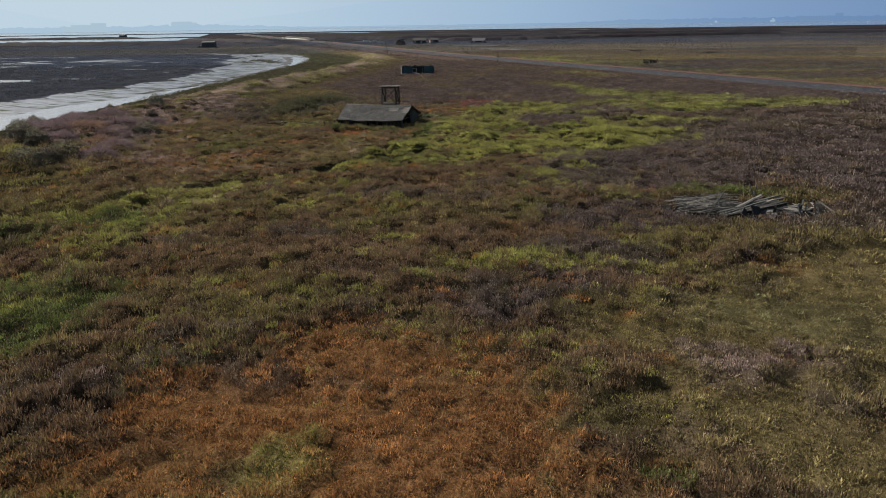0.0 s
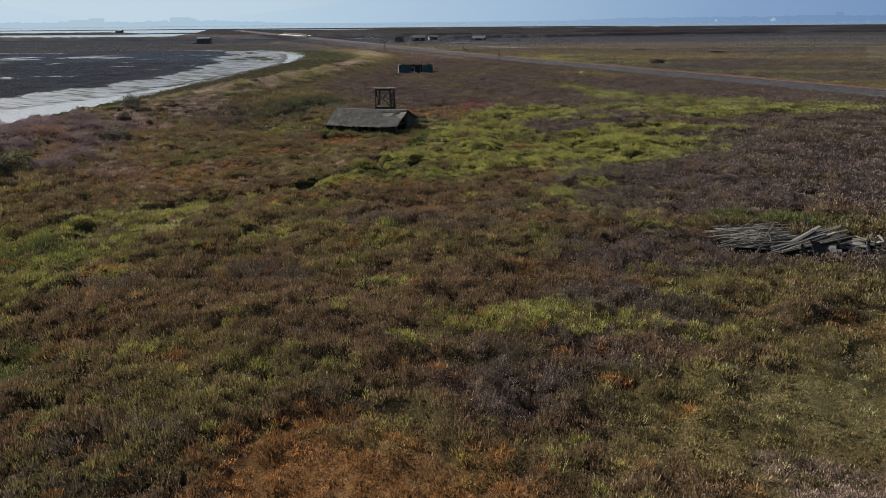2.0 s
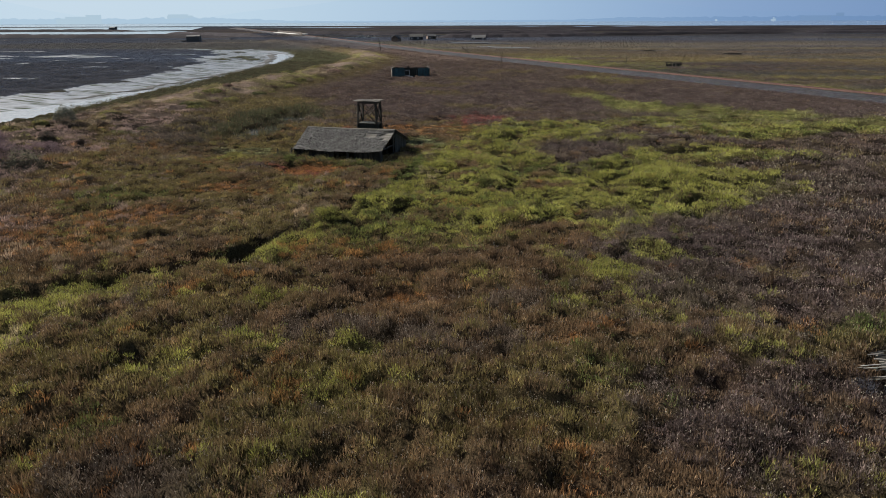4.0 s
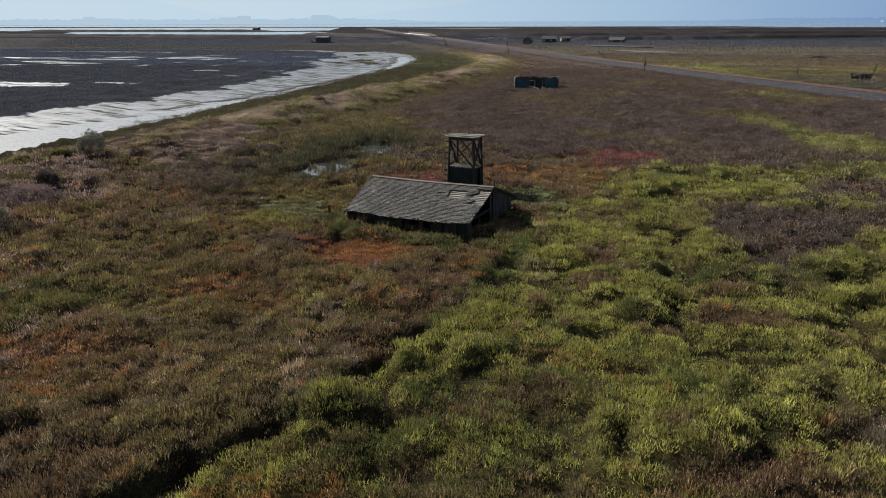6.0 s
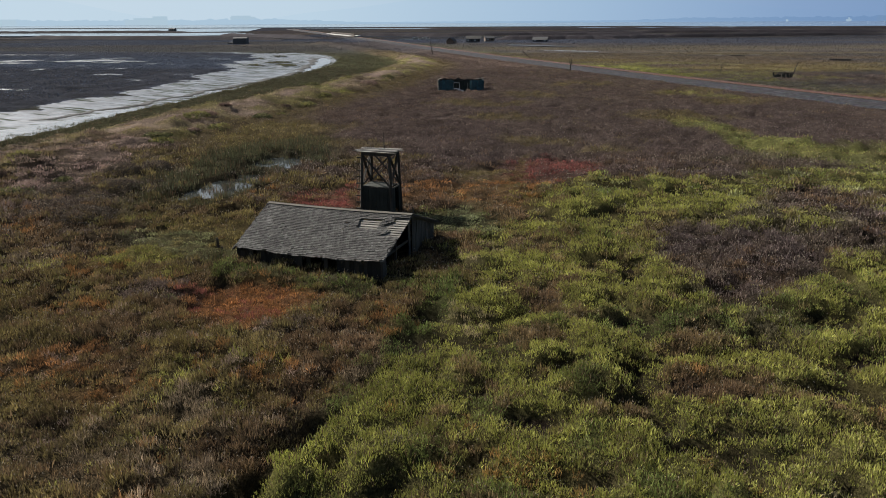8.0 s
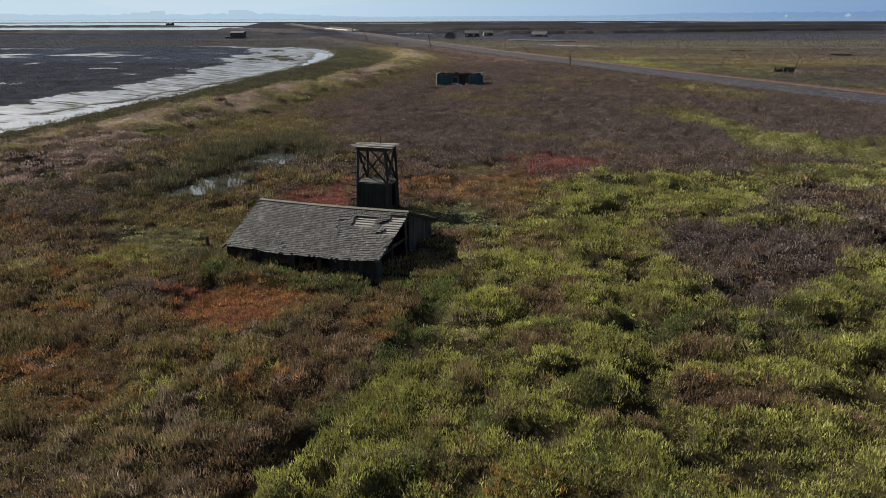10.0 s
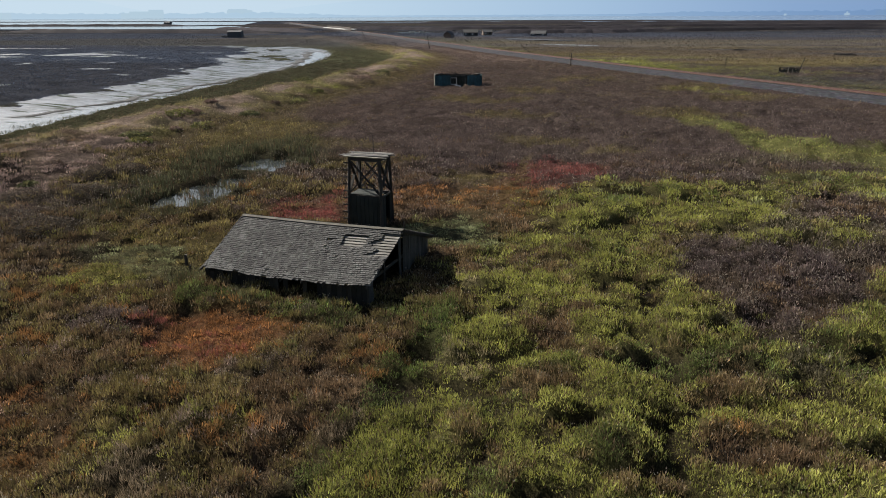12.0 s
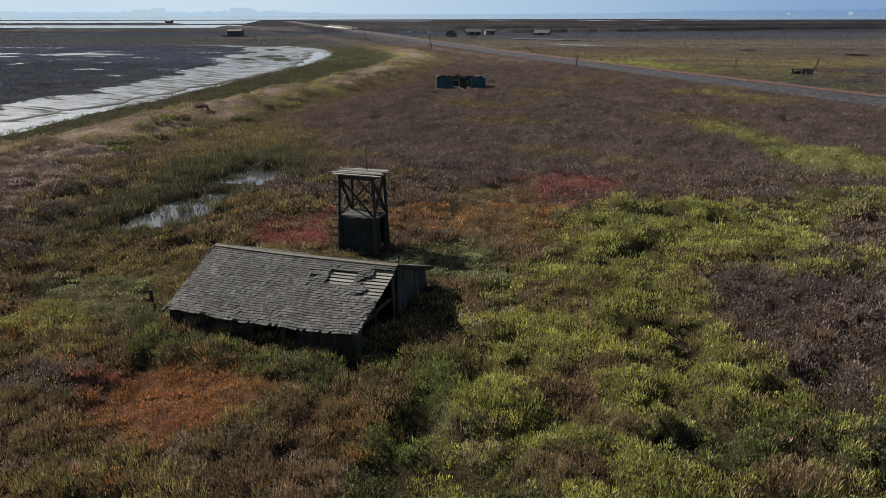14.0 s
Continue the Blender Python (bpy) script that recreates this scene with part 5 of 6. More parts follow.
# the big fallen panel, propped up on its right end over a dark hollow
for k in range(9):
    o = 0.095 * k
    a = Vector((-2.1 + rnd.uniform(-0.2, 0.7) + 0.1 * k, -1.25 + o, 0.30 + 0.035 * k + rnd.uniform(-0.02, 0.03)))
    c = Vector((2.2 + rnd.uniform(-1.5, 0.5), -0.10 + o + rnd.uniform(-0.06, 0.06), 1.02 + 0.03 * k + rnd.uniform(-0.06, 0.05)))
    beam_part("roof_plank", a, c, rnd.uniform(0.10, 0.15), 0.03, (M_GABLE, M_DARKWOOD, M_GABLE, M_BATTEN, M_SHINGLE)[k % 5], pile, "long grey roof plank", 0.012, rnd.uniform(-18, 18))
# near-black boards stand in for the shade of the hollow beneath
slab(0.45, -0.15, 0.50, 3.8, 1.0, 14, -8, 13, M_BOARD, 5)
beam_part("rafter", (-1.9, -1.40, 0.22), (2.3, -0.25, 0.94), 0.09, 0.14, M_BOARD, pile, "near-black edge rafter with the panel's shade in its colour", 0.01)
beam_part("prop", (1.5, -0.7, -0.1), (1.6, -0.5, 0.9), 0.14, 0.12, M_BOARD, pile, "", 0.01)
slab(0.35, -1.25, 0.52, 0.9, 1.1, 58, 18, 35, M_BOARD, 5)
slab(-0.2, -1.1, 0.45, 0.8, 0.9, 66, -20, 60, M_GABLE, 5)
slab(0.9, -1.0, 0.32, 0.9, 0.9, 40, -12, -30, M_GABLE, 4)
slab(2.3, 0.3, 0.30, 1.7, 1.1, 8, 6, -14, M_BATTEN, 5)
slab(3.3, 0.9, 0.22, 1.9, 1.0, 5, 3, 24, M_BATTEN, 5)
slab(3.0, -0.5, 0.55, 0.8, 0.9, 70, 4, 60, M_BATTEN, 4)
# dark fill: boards coloured as the shade inside the leaning frame
slab(4.15, -0.55, 0.55, 0.9, 1.1, 62, 18, 95, M_BOARD, 5)
for i in range(34):
    x, y = rnd.uniform(0.9, 4.4), rnd.uniform(-1.4, 1.2)
    ln, a = rnd.uniform(0.4, 1.3), rnd.uniform(-90, 90)
    c, s = math.cos(radians(a)), math.sin(radians(a))
    z = rnd.uniform(0.12, 0.42)
    beam_part("loose_board", (x - c * ln / 2, y - s * ln / 2, z), (x + c * ln / 2, y + s * ln / 2, z + rnd.uniform(-0.15, 0.22)), rnd.uniform(0.05, 0.13), 0.03, rnd.choice((M_PALEWOOD, M_BATTEN, M_SHINGLE, M_BOARD, M_GABLE, M_DARKWOOD)), pile, "", 0.006)
for a, c, w in (((-2.4, -1.0, 0.1), (-0.9, 1.0, 1.35), 0.08), ((-1.35, -0.6, 0.2), (-1.5, 0.1, 1.15), 0.06), ((3.0, -0.4, 0.2), (3.25, -0.2, 1.25), 0.07), ((3.3, -0.5, 0.2), (3.35, -0.4, 1.0), 0.06),
                ((4.1, -0.3, 1.12), (5.35, -1.4, 0.0), 0.12), ((3.8, -0.9, 0.0), (4.05, -0.2, 1.1), 0.14), ((4.1, -0.25, 1.1), (4.5, -0.6, 0.1), 0.10), ((1.0, 1.2, 0.6), (2.6, 1.5, 1.0), 0.14), ((1.4, 2.6, 0.2), (1.7, 2.9, 1.6), 0.05), ((1.6, 3.0, 0.2), (1.2, 2.8, 1.4), 0.04)):
    beam_part("stud", a, c, w, 0.06, M_PALEWOOD if a[0] > 4.05 else M_GABLE, pile, "", 0.006)

# ---- the roofless blue cabin ----
M_BRIGHTBLUE = plain("sprayed_blue_paint", (0.032, 0.095, 0.115), 0.7, 3, 0.6, (1, 1, 1), 0.2, dirt=0.6, spread=0.4)
BLUE_W, BLUE_D, BLUE_H = 8.0, 3.6, 2.35
cabin = thing("roofless_cabin", pose(-25.5, 187.2, -0.32, 0, 0, 12), "roofless dark blue painted cabin with empty window", "cabin")


def cabin_board(x, y, turn, w, h, material, z0=0.0):
    box_part("wall_board", pose(x, y, z0 + h / 2, 0, rnd.uniform(-0.8, 0.8), turn), (w * 0.97, 0.08, h), material, cabin, "", 0.01)


kb = 26
for i in range(kb):
    x = -BLUE_W / 2 + BLUE_W * (i + 0.5) / kb
    h = BLUE_H + rnd.uniform(-0.25, 0.05)
    wmat = (M_BRIGHTBLUE if rnd.random() < 0.65 else M_BLUE) if 3 <= i <= 8 else M_TARBOARD if 9 <= i <= 17 else M_BLUE if rnd.random() < 0.7 else M_BRIGHTBLUE
    if 9 <= i <= 11:
        cabin_board(x, -BLUE_D / 2, 0, BLUE_W / kb, 0.75, wmat)
        cabin_board(x, -BLUE_D / 2, 0, BLUE_W / kb, 0.45, wmat, 1.85)
    elif i in (16, 17):
        cabin_board(x, -BLUE_D / 2, 0, BLUE_W / kb, 0.5, M_TARBOARD, 1.8)
    else:
        cabin_board(x, -BLUE_D / 2, 0, BLUE_W / kb, h, wmat)
    cabin_board(x, BLUE_D / 2, 0, BLUE_W / kb, BLUE_H + rnd.uniform(-0.3, 0.1), M_TARBOARD)
for i in range(11):
    y = -BLUE_D / 2 + BLUE_D * (i + 0.5) / 11
    cabin_board(-BLUE_W / 2, y, 90, BLUE_D / 11, BLUE_H + rnd.uniform(-0.3, 0.1), M_PALEWOOD if i in (0, 1, 3, 6, 8) else M_TARBOARD)
    cabin_board(BLUE_W / 2, y, 90, BLUE_D / 11, BLUE_H + rnd.uniform(-0.3, 0.1), M_BLUE)
window = beam_part("window_frame", (-1.3, -1.86, 1.85), (-0.3, -1.86, 1.85), 0.08, 0.08, M_WHITE, cabin, "pale worn window frame")
beam_part("sill", (-1.3, -1.88, 0.78), (-0.25, -1.88, 0.78), 0.09, 0.12, M_WHITE, window)
beam_part("jamb", (-0.28, -1.86, 0.78), (-0.28, -1.86, 1.85), 0.08, 0.08, M_WHITE, window)
beam_part("jamb", (-1.3, -1.86, 0.78), (-1.3, -1.86, 1.85), 0.07, 0.07, M_PALEWOOD, window)
beam_part("door_jamb", (1.15, -1.86, 0.0), (1.15, -1.86, 1.8), 0.07, 0.07, M_PALEWOOD, cabin, "pale worn frame")
beam_part("roof_beam", (2.2, -1.5, BLUE_H + 0.05), (4.2, 0.6, BLUE_H + 0.1), 0.12, 0.06, M_PALEWOOD, cabin, "fallen pale roof beam")
beam_part("roof_beam", (-4.0, -1.4, BLUE_H), (-3.4, 1.5, BLUE_H + 0.05), 0.12, 0.06, M_PALEWOOD, cabin, "fallen pale roof beam")
for i in range(4):
    beam_part("plate", (-4, -1.75 + 3.5 * (i % 2), BLUE_H - 0.15 - 0.02 * i), (4, -1.75 + 3.5 * (i % 2), BLUE_H - 0.18), 0.09, 0.09, M_DARKWOOD, cabin)
sheet = thing("tin_sheet", pose(-25.0, 184.4, 0.2, 38, 12, 30), "crumpled white sheet of tin in the weeds", "debris")
box_part("sheet", pose(0, 0, 0), (1.1, 0.7, 0.02), M_WHITE, sheet, "", 0.06)

# ---- posts along the railway ----
for x, y, h, lean, arm, r in ((-6.7, 231.5, 3.7, 2, True, 0.13), (-19.5, 300, 4.2, -50, False, 0.14), (-58, 331, 5.2, -12, False, 0.15), (27, 234, 2.6, 3, False, 0.10), (-108, 425, 5.0, -28, False, 0.16), (-118, 470, 4.5, 2, False, 0.15)):
    z = 0.0
    ps = thing("utility_post", pose(x, y, z - 0.2, 0, lean, 0), "old bare wooden post beside the railway", "post", "posts along the railway")
    pole_part("pole", (0, 0, -0.3), (0.1, 0.0, h), r, r * 0.7, M_DARKWOOD, ps, "", 0.05)
    if arm:
        beam_part("arm", (0.08, 0, h * 0.45), (-0.5, 0, h * 1.02), 0.09, 0.09, M_DARKWOOD, ps)
        beam_part("arm", (0.08, 0, h * 0.75), (0.55, 0, h * 0.55), 0.07, 0.07, M_DARKWOOD, ps)


# ---- far cabins ----
def hut(x, y, turn, w, d, h, rise, wall, roof, label, frames=0, lean_to=False):
    ob = thing("hut", pose(x, y, -0.15, 0, 0, turn), label, "cabin", "far cabins")
    bm = bmesh.new()
    add_box(bm, pose(0, 0, h / 2), (w, d, h), 0.05)
    part("wall", bm, wall, ob)
    for s in (-1, 1):
        bm = bmesh.new()
        a = math.atan2(rise, d / 2)
        ln = math.hypot(d / 2, rise) + 0.3
        add_box(bm, pose(0, s * (d / 4 + 0.1), h + rise / 2 - 0.03, -s * math.degrees(a), 0, 0), (w + 0.5, ln, 0.1), 0.03)
        part("roof", bm, roof, ob)
    for s in (-1, 1):
        bm = bmesh.new()
        va, vb, vc = bm.verts.new((s * w / 2, -d / 2, h)), bm.verts.new((s * w / 2, d / 2, h)), bm.verts.new((s * w / 2, 0, h + rise))
        vd, ve, vf = bm.verts.new((s * (w / 2 - 0.1), -d / 2, h)), bm.verts.new((s * (w / 2 - 0.1), d / 2, h)), bm.verts.new((s * (w / 2 - 0.1), 0, h + rise))
        for f in ((va, vb, vc), (vf, ve, vd), (va, vd, ve, vb), (vb, ve, vf, vc), (vc, vf, vd, va)):
            bm.faces.new(f)
        part("gable", bm, wall, ob)
    for i in range(frames):
        xx = -w / 2 + w * (i + 0.5) / frames
        win = box_part("window", pose(xx, -d / 2 - 0.05, h * 0.55), (w / frames * 0.4, 0.12, h * 0.42), M_WHITE if i % 2 == 0 else M_TARBOARD, ob, "pale boarded window" if i % 2 == 0 else "dark empty window")
        box_part("sill", pose(xx, -d / 2 - 0.10, h * 0.32), (w / frames * 0.46, 0.18, 0.08), M_PALEWOOD, win)
    if lean_to:
        box_part("lean_to", pose(-w / 2 - 2.2, -0.4, 0.4), (2.6, d * 0.4, 0.9), wall, ob)
    return ob


# far wood lifted to grey: distance haze is put into its colour
M_FARWOOD = plain("hazed_far_wood", (0.095, 0.097, 0.100), 0.9, 3, 0.3)
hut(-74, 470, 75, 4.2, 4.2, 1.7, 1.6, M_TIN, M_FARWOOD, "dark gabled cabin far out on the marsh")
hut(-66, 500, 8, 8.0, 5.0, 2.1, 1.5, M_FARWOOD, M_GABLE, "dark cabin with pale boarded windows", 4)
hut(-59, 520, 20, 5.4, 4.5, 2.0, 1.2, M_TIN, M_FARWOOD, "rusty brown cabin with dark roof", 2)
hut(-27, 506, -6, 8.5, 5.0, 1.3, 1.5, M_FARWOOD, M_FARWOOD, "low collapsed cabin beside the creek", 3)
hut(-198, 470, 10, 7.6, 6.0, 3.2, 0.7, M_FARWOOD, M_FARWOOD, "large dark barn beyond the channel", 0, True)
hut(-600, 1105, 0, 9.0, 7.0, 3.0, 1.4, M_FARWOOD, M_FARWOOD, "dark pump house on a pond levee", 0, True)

# ---- wreck beyond the railway ----
wreck = thing("cabin_ruin", pose(37.4, 222, -0.1, 0, 0, -8), "low dark cabin ruin with a leaning pole", "cabin")
for i in range(13):
    x = -1.9 + 3.6 * (i + 0.5) / 13
    h = rnd.uniform(0.35, 1.25)
    box_part("wall_board", pose(x, -0.9, h / 2, rnd.uniform(-8, 8), rnd.uniform(-12, 12), 0), (rnd.uniform(0.12, 0.26), 0.05, h), rnd.choice((M_BATTEN, M_TARBOARD, M_TARBOARD, M_GABLE)), wreck, "", 0.02)
    h = rnd.uniform(0.7, 1.3)
    box_part("wall_board", pose(x, 0.9, h / 2, 0, rnd.uniform(-5, 5), 0), (0.26, 0.05, h), M_TARBOARD, wreck, "", 0.02)
beam_part("roof_beam", (-2.1, -0.8, 1.25), (1.9, -0.8, 1.15), 0.14, 0.1, M_DARKWOOD, wreck)
beam_part("roof_beam", (-2.2, 0.8, 1.35), (1.9, 0.7, 1.2), 0.14, 0.1, M_DARKWOOD, wreck)
beam_part("roof_beam", (-1.9, -0.9, 0.7), (0.4, 0.3, 1.5), 0.10, 0.08, M_GABLE, wreck)
beam_part("leaning_pole", (1.5, -0.7, 0), (2.5, -0.7, 3.5), 0.17, 0.15, M_DARKWOOD, wreck)
beam_part("post", (1.6, -1.0, 0), (1.5, -1.0, 1.6), 0.2, 0.16, M_DARKWOOD, wreck)

# ---- white railway trestle far off ----
trestle = thing("railway_bridge", pose(0, 0, 0), "long white girder railway bridge over a slough", "bridge")
B0, B1 = Vector((-166, 592, 0)), Vector((-216, 690, 0))
for k in range(12):
    a, b = B0.lerp(B1, k / 12), B0.lerp(B1, (k + 1) / 12)
    for o in (-3, 3):
        off = Vector((0.9 * o, 0.45 * o, 0))
        beam_part("girder", a + off + Vector((0, 0, 2.0)), b + off * 1.0 + Vector((0, 0, 2.0)), 2.3, 0.3, M_WHITE, trestle, "white painted girder")
    c = a.lerp(b, 0.5)
    beam_part("pier", c + Vector((-2.4, -1.2, -0.4)), c + Vector((-2.4, -1.2, 1.0)), 0.6, 0.6, M_PALEWOOD, trestle)
    beam_part("pier", c + Vector((2.4, 1.2, -0.4)), c + Vector((2.4, 1.2, 1.0)), 0.6, 0.6, M_PALEWOOD, trestle)
beam_part("deck", B0 + Vector((0, 0, 1.2)), B1 + Vector((0, 0, 1.2)), 0.4, 4.5, M_TIE, trestle)

# ---- far shore buildings ----
def block(name, x, y, w, h, material, label, extra=()):
    ob = thing(name, pose(x, y, 0), label, "building", "far shore buildings")
    box_part("body", pose(0, 0, h / 2), (w, min(40, w), h), material, ob)
    for dx, dw, dh in extra:
        box_part("wing", pose(dx, -1, dh / 2), (dw, min(36, w), dh), material, ob)
    return ob


# far blocks glow: haze and daylight are in their emitted colour
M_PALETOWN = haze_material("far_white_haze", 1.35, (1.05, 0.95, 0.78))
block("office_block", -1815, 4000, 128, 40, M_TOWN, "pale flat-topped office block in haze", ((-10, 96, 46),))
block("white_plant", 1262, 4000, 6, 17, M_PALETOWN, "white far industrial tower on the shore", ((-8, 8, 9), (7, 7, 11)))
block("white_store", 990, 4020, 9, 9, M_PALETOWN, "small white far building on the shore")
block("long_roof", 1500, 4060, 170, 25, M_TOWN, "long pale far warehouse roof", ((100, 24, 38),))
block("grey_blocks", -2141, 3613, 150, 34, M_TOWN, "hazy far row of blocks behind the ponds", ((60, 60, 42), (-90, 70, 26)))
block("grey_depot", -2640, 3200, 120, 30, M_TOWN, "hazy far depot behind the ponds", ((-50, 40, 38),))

# ---- small far things ----
M_PALEMUD = plain("pale_dry_mud", (0.17, 0.155, 0.14), 0.9, 1.5, 0.4)
strip_line("mud_edge", wavy((34, 331), (58, 333), 24, 1.2, 31), [(-0.7, -0.2), (-0.3, 0.12), (0.3, 0.14), (0.7, -0.2)], M_PALEMUD, "pale mud edge of a slough in the pasture", "mud")
# the second set is added to stand for a dark stretch of bank
for x, y, ln, w in ((48.4, 325, 4.5, 1.0), (72, 297, 7.0, 0.8)):
    lg = thing("driftwood_bank", pose(x, y, -0.15, 0, 0, rnd.uniform(-8, 8)), "dark rotten timber in a slough bank, one set standing for dark bank", "driftwood", "dark timbers in the pasture")
    for k in range(4):
        o = rnd.uniform(-0.6, 0.6)
        beam_part("timber", (-ln / 2 + rnd.uniform(0, 1.6), o, 0.12 + 0.1 * k), (ln / 2 - rnd.uniform(0, 1.6), o + rnd.uniform(-0.4, 0.4), 0.12 + 0.1 * k + rnd.uniform(-0.1, 0.15)), 0.2 * w, 0.2, M_GABLE if k % 2 else M_DARKWOOD, lg, "", 0.03)
for x, y, ln, rz in ((26.8, 56.6, 1.6, -35), (24.9, 58.0, 0.9, 20)):
    lg = thing("driftwood_branch", pose(x, y, gz1(x, y) + 0.1, 0, -14, rz), "dark dead branch lying in the pickleweed", "driftwood", "dead branches by the wreck")
    pole_part("branch", (-ln / 2, 0, 0.1), (ln / 2, 0.1, 0.3), 0.07, 0.04, M_DARKWOOD, lg, "", 0.08)
    pole_part("twig", (0, 0.05, 0.25), (ln * 0.3, 0.3, 0.75), 0.035, 0.015, M_DARKWOOD, lg)
flat_sheet("water_pool", [(-128, 569), (-116, 567), (-103, 570), (-104, 575), (-118, 577), (-128, 574)], 0.12, M_FARWATER, "bright shallow pool before a dark bank")
for x, y, ln, rz in ((-118, 579, 4.2, 15), (-111.5, 580, 3.6, -25)):
    bt = thing("dinghy", pose(x, y, 0.15, 0, 0, rz), "small white boat hull on the mud", "boat", "boats by the slough")
    bm = bmesh.new()
    rings = []
    for i in range(7):
        s = i / 6
        wd = 0.75 * math.sin(math.pi * (0.12 + 0.83 * (1 - s) ** 0.8)) * (1.0 if s < 0.9 else 0.5)
        xx = ln * (s - 0.5)
        rings.append([bm.verts.new((xx, yy * wd, zz + 0.25 * s * s)) for yy, zz in ((-1, 0.75), (-0.75, 0.25), (0, 0.0), (0.75, 0.25), (1, 0.75), (0.85, 0.74), (0, 0.3), (-0.85, 0.74))])
    for p, q in zip(rings[:-1], rings[1:]):
        for i in range(8):
            bm.faces.new([p[i], p[(i + 1) % 8], q[(i + 1) % 8], q[i]])
    bm.faces.new(rings[0][::-1])
    bm.faces.new(rings[-1])
    part("hull", bm, M_WHITE, bt)
    box_part("thwart", pose(0.1, 0, 0.6), (0.25, 1.1, 0.05), M_PALEWOOD, bt)

# ---- plants ----
# for each kind of plant: lean from upright, half width of a sprig, its length as a share of the height, chance of a pale seed head
LEAN_OF = np.array([0.38, 0.34, 0.58, 0.46, 0.55, 0.62, 0.62, 0.34, 0.16, 0.80, 0.6, 0.5, 0.6, 0.5, 0.5, 0.60, 0.7])
WIDTH_OF = np.array([0.0165, 0.0170, 0.0165, 0.0152, 0.0165, 0.0190, 0.0180, 0.0105, 0.0110, 0.0185, 0.015, 0.013, 0.013, 0.014, 0.015, 0.0170, 0.018]) * 0.92
SHARE_OF = np.array([0.58, 0.58, 0.44, 0.47, 0.44, 0.62, 0.62, 0.70, 0.80, 0.62, 0.6, 0.6, 0.6, 0.6, 0.5, 0.40, 0.7])
SEED_OF = np.array([0.045, 0.040, 0.012, 0.022, 0.055, 0.0, 0.0, 0.02, 0.010, 0.004, 0.0, 0.0, 0.0, 0.01, 0.02, 0.060, 0.0])


def coarseness(x, y):
    """How coarse the plants may be: 1 along the middle of the marsh, more towards its sides and its far end."""
    mid = x + 0.085 * y
    ahead = np.maximum(np.maximum(17.5, y - 66), np.maximum(1.9 * mid - 6, -1.15 * mid - 4))
    return np.hypot(ahead, 11.8) / 21.1


def tufts(name, x, y, blades, label, seed, coarse, fill=1.0):
    """Clumps of upright sprigs as one mesh, tinted by the plants that grow there."""
    rng = np.random.default_rng(seed)
    w = plan(x, y)
    keep = (w[SPECIES.index("mud")] < 0.35) & (rng.random(len(x)) > w[SPECIES.index("path")] * 0.9) & (rng.random(len(x)) > np.maximum(ponds(x, y), ponds(x, y + 1.6)) * 0.70)
    rd, rs = line_dist(x, y, RAIL)
    keep &= ~((rs * rd > -8.4) & (rs * rd < 2.8))
    c, s = math.cos(radians(9.3)), math.sin(radians(9.3))
    for ox, oy, hu, hv in ((-17.4, 91.5, 4.0, 3.5), (-17.5, 100.75, 1.0, 0.9)):
        u, v = c * (x - ox) - s * (y - oy), s * (x - ox) + c * (y - oy)
        keep &= ~((np.abs(u) < hu) & (np.abs(v) < hv))
    keep &= rng.random(len(x)) > sstep(1.12, 0.85, np.hypot((x - 15.2) / 5.4, (y - 47.7) / 2.5))
    keep &= ~((np.abs(x + 25.5) < 4.3) & (np.abs(y - 185.9) < 3.6))
    md = canopy(x, y, w)[0]
    gap = (w[SPECIES.index("yellow")] + w[SPECIES.index("green")] + 0.6) * sstep(0.34, 0.08, md)
    keep &= rng.random(len(x)) > np.minimum(gap * 0.85, 0.50)
    lowly = w[[SPECIES.index(q) for q in ("orange", "red", "mat", "lawn")]].sum(0)
    tuft = clumps(x, y, 0.42, 171)[0]
    keep &= rng.random(len(x)) > lowly * sstep(0.50, 0.20, tuft) * 0.85
    dd = line_dist(x, y, DITCH)[0] + (vnoise(x, y, 1.7, 87) - 0.5) * 0.7
    keep &= rng.random(len(x)) > sstep(0.50 + 0.14 * sstep(64, 70, y), 0.26, dd) * sstep(85, 81, y) * sstep(0.25, 0.45, vnoise(x, y, 4.5, 88)) * 0.92
    x, y, w, coarse, lowly, tuft = x[keep], y[keep], w[:, keep], coarse[keep], lowly[keep], tuft[keep]
    n = len(x)
    z = ground_z(x, y, w)
    md, mass, who = canopy(x, y, w)
    hgt = np.tensordot(HEIGHTS, w, 1) * np.where(x < -54, 0.55, 1.0) * rng.uniform(0.6, 1.3, n) * (0.6 + 0.5 * md) * (1 - lowly + lowly * (0.35 + 1.0 * tuft))
    clump = np.clip(0.5 + 0.75 * (who - 0.5) + 0.5 * (vnoise(x, y, 2.2, 95) - 0.5) + rng.uniform(-0.22, 0.22, n), 0.001, 0.999)
    pick = (np.cumsum(w, 0) > clump * w.sum(0)).argmax(0)
    own = np.where(coarse < 2.5, 0.70, np.where(coarse < 3.5, 0.42, np.where(coarse < 8, 0.25, 0.08)))[:, None]
    col = COLOURS[pick] * own + np.tensordot(COLOURS.T, w, 1).T * (1 - own)
    tone = 0.74 + 0.52 * np.modf(who * 7.31)[0]
    col = col * ((0.70 + 0.60 * fbm(x, y, 3.1, 91)) * tone)[:, None] * rng.uniform(0.82, 1.2, n)[:, None]
    k = blades
    size = coarse[:, None] * fill
    ang = rng.uniform(0, 2 * np.pi, (n, k))
    far_in = np.sqrt(rng.random((n, k)))
    rad = far_in * 0.23 * size * np.where(coarse > 8, 2.2, 1.0)[:, None]
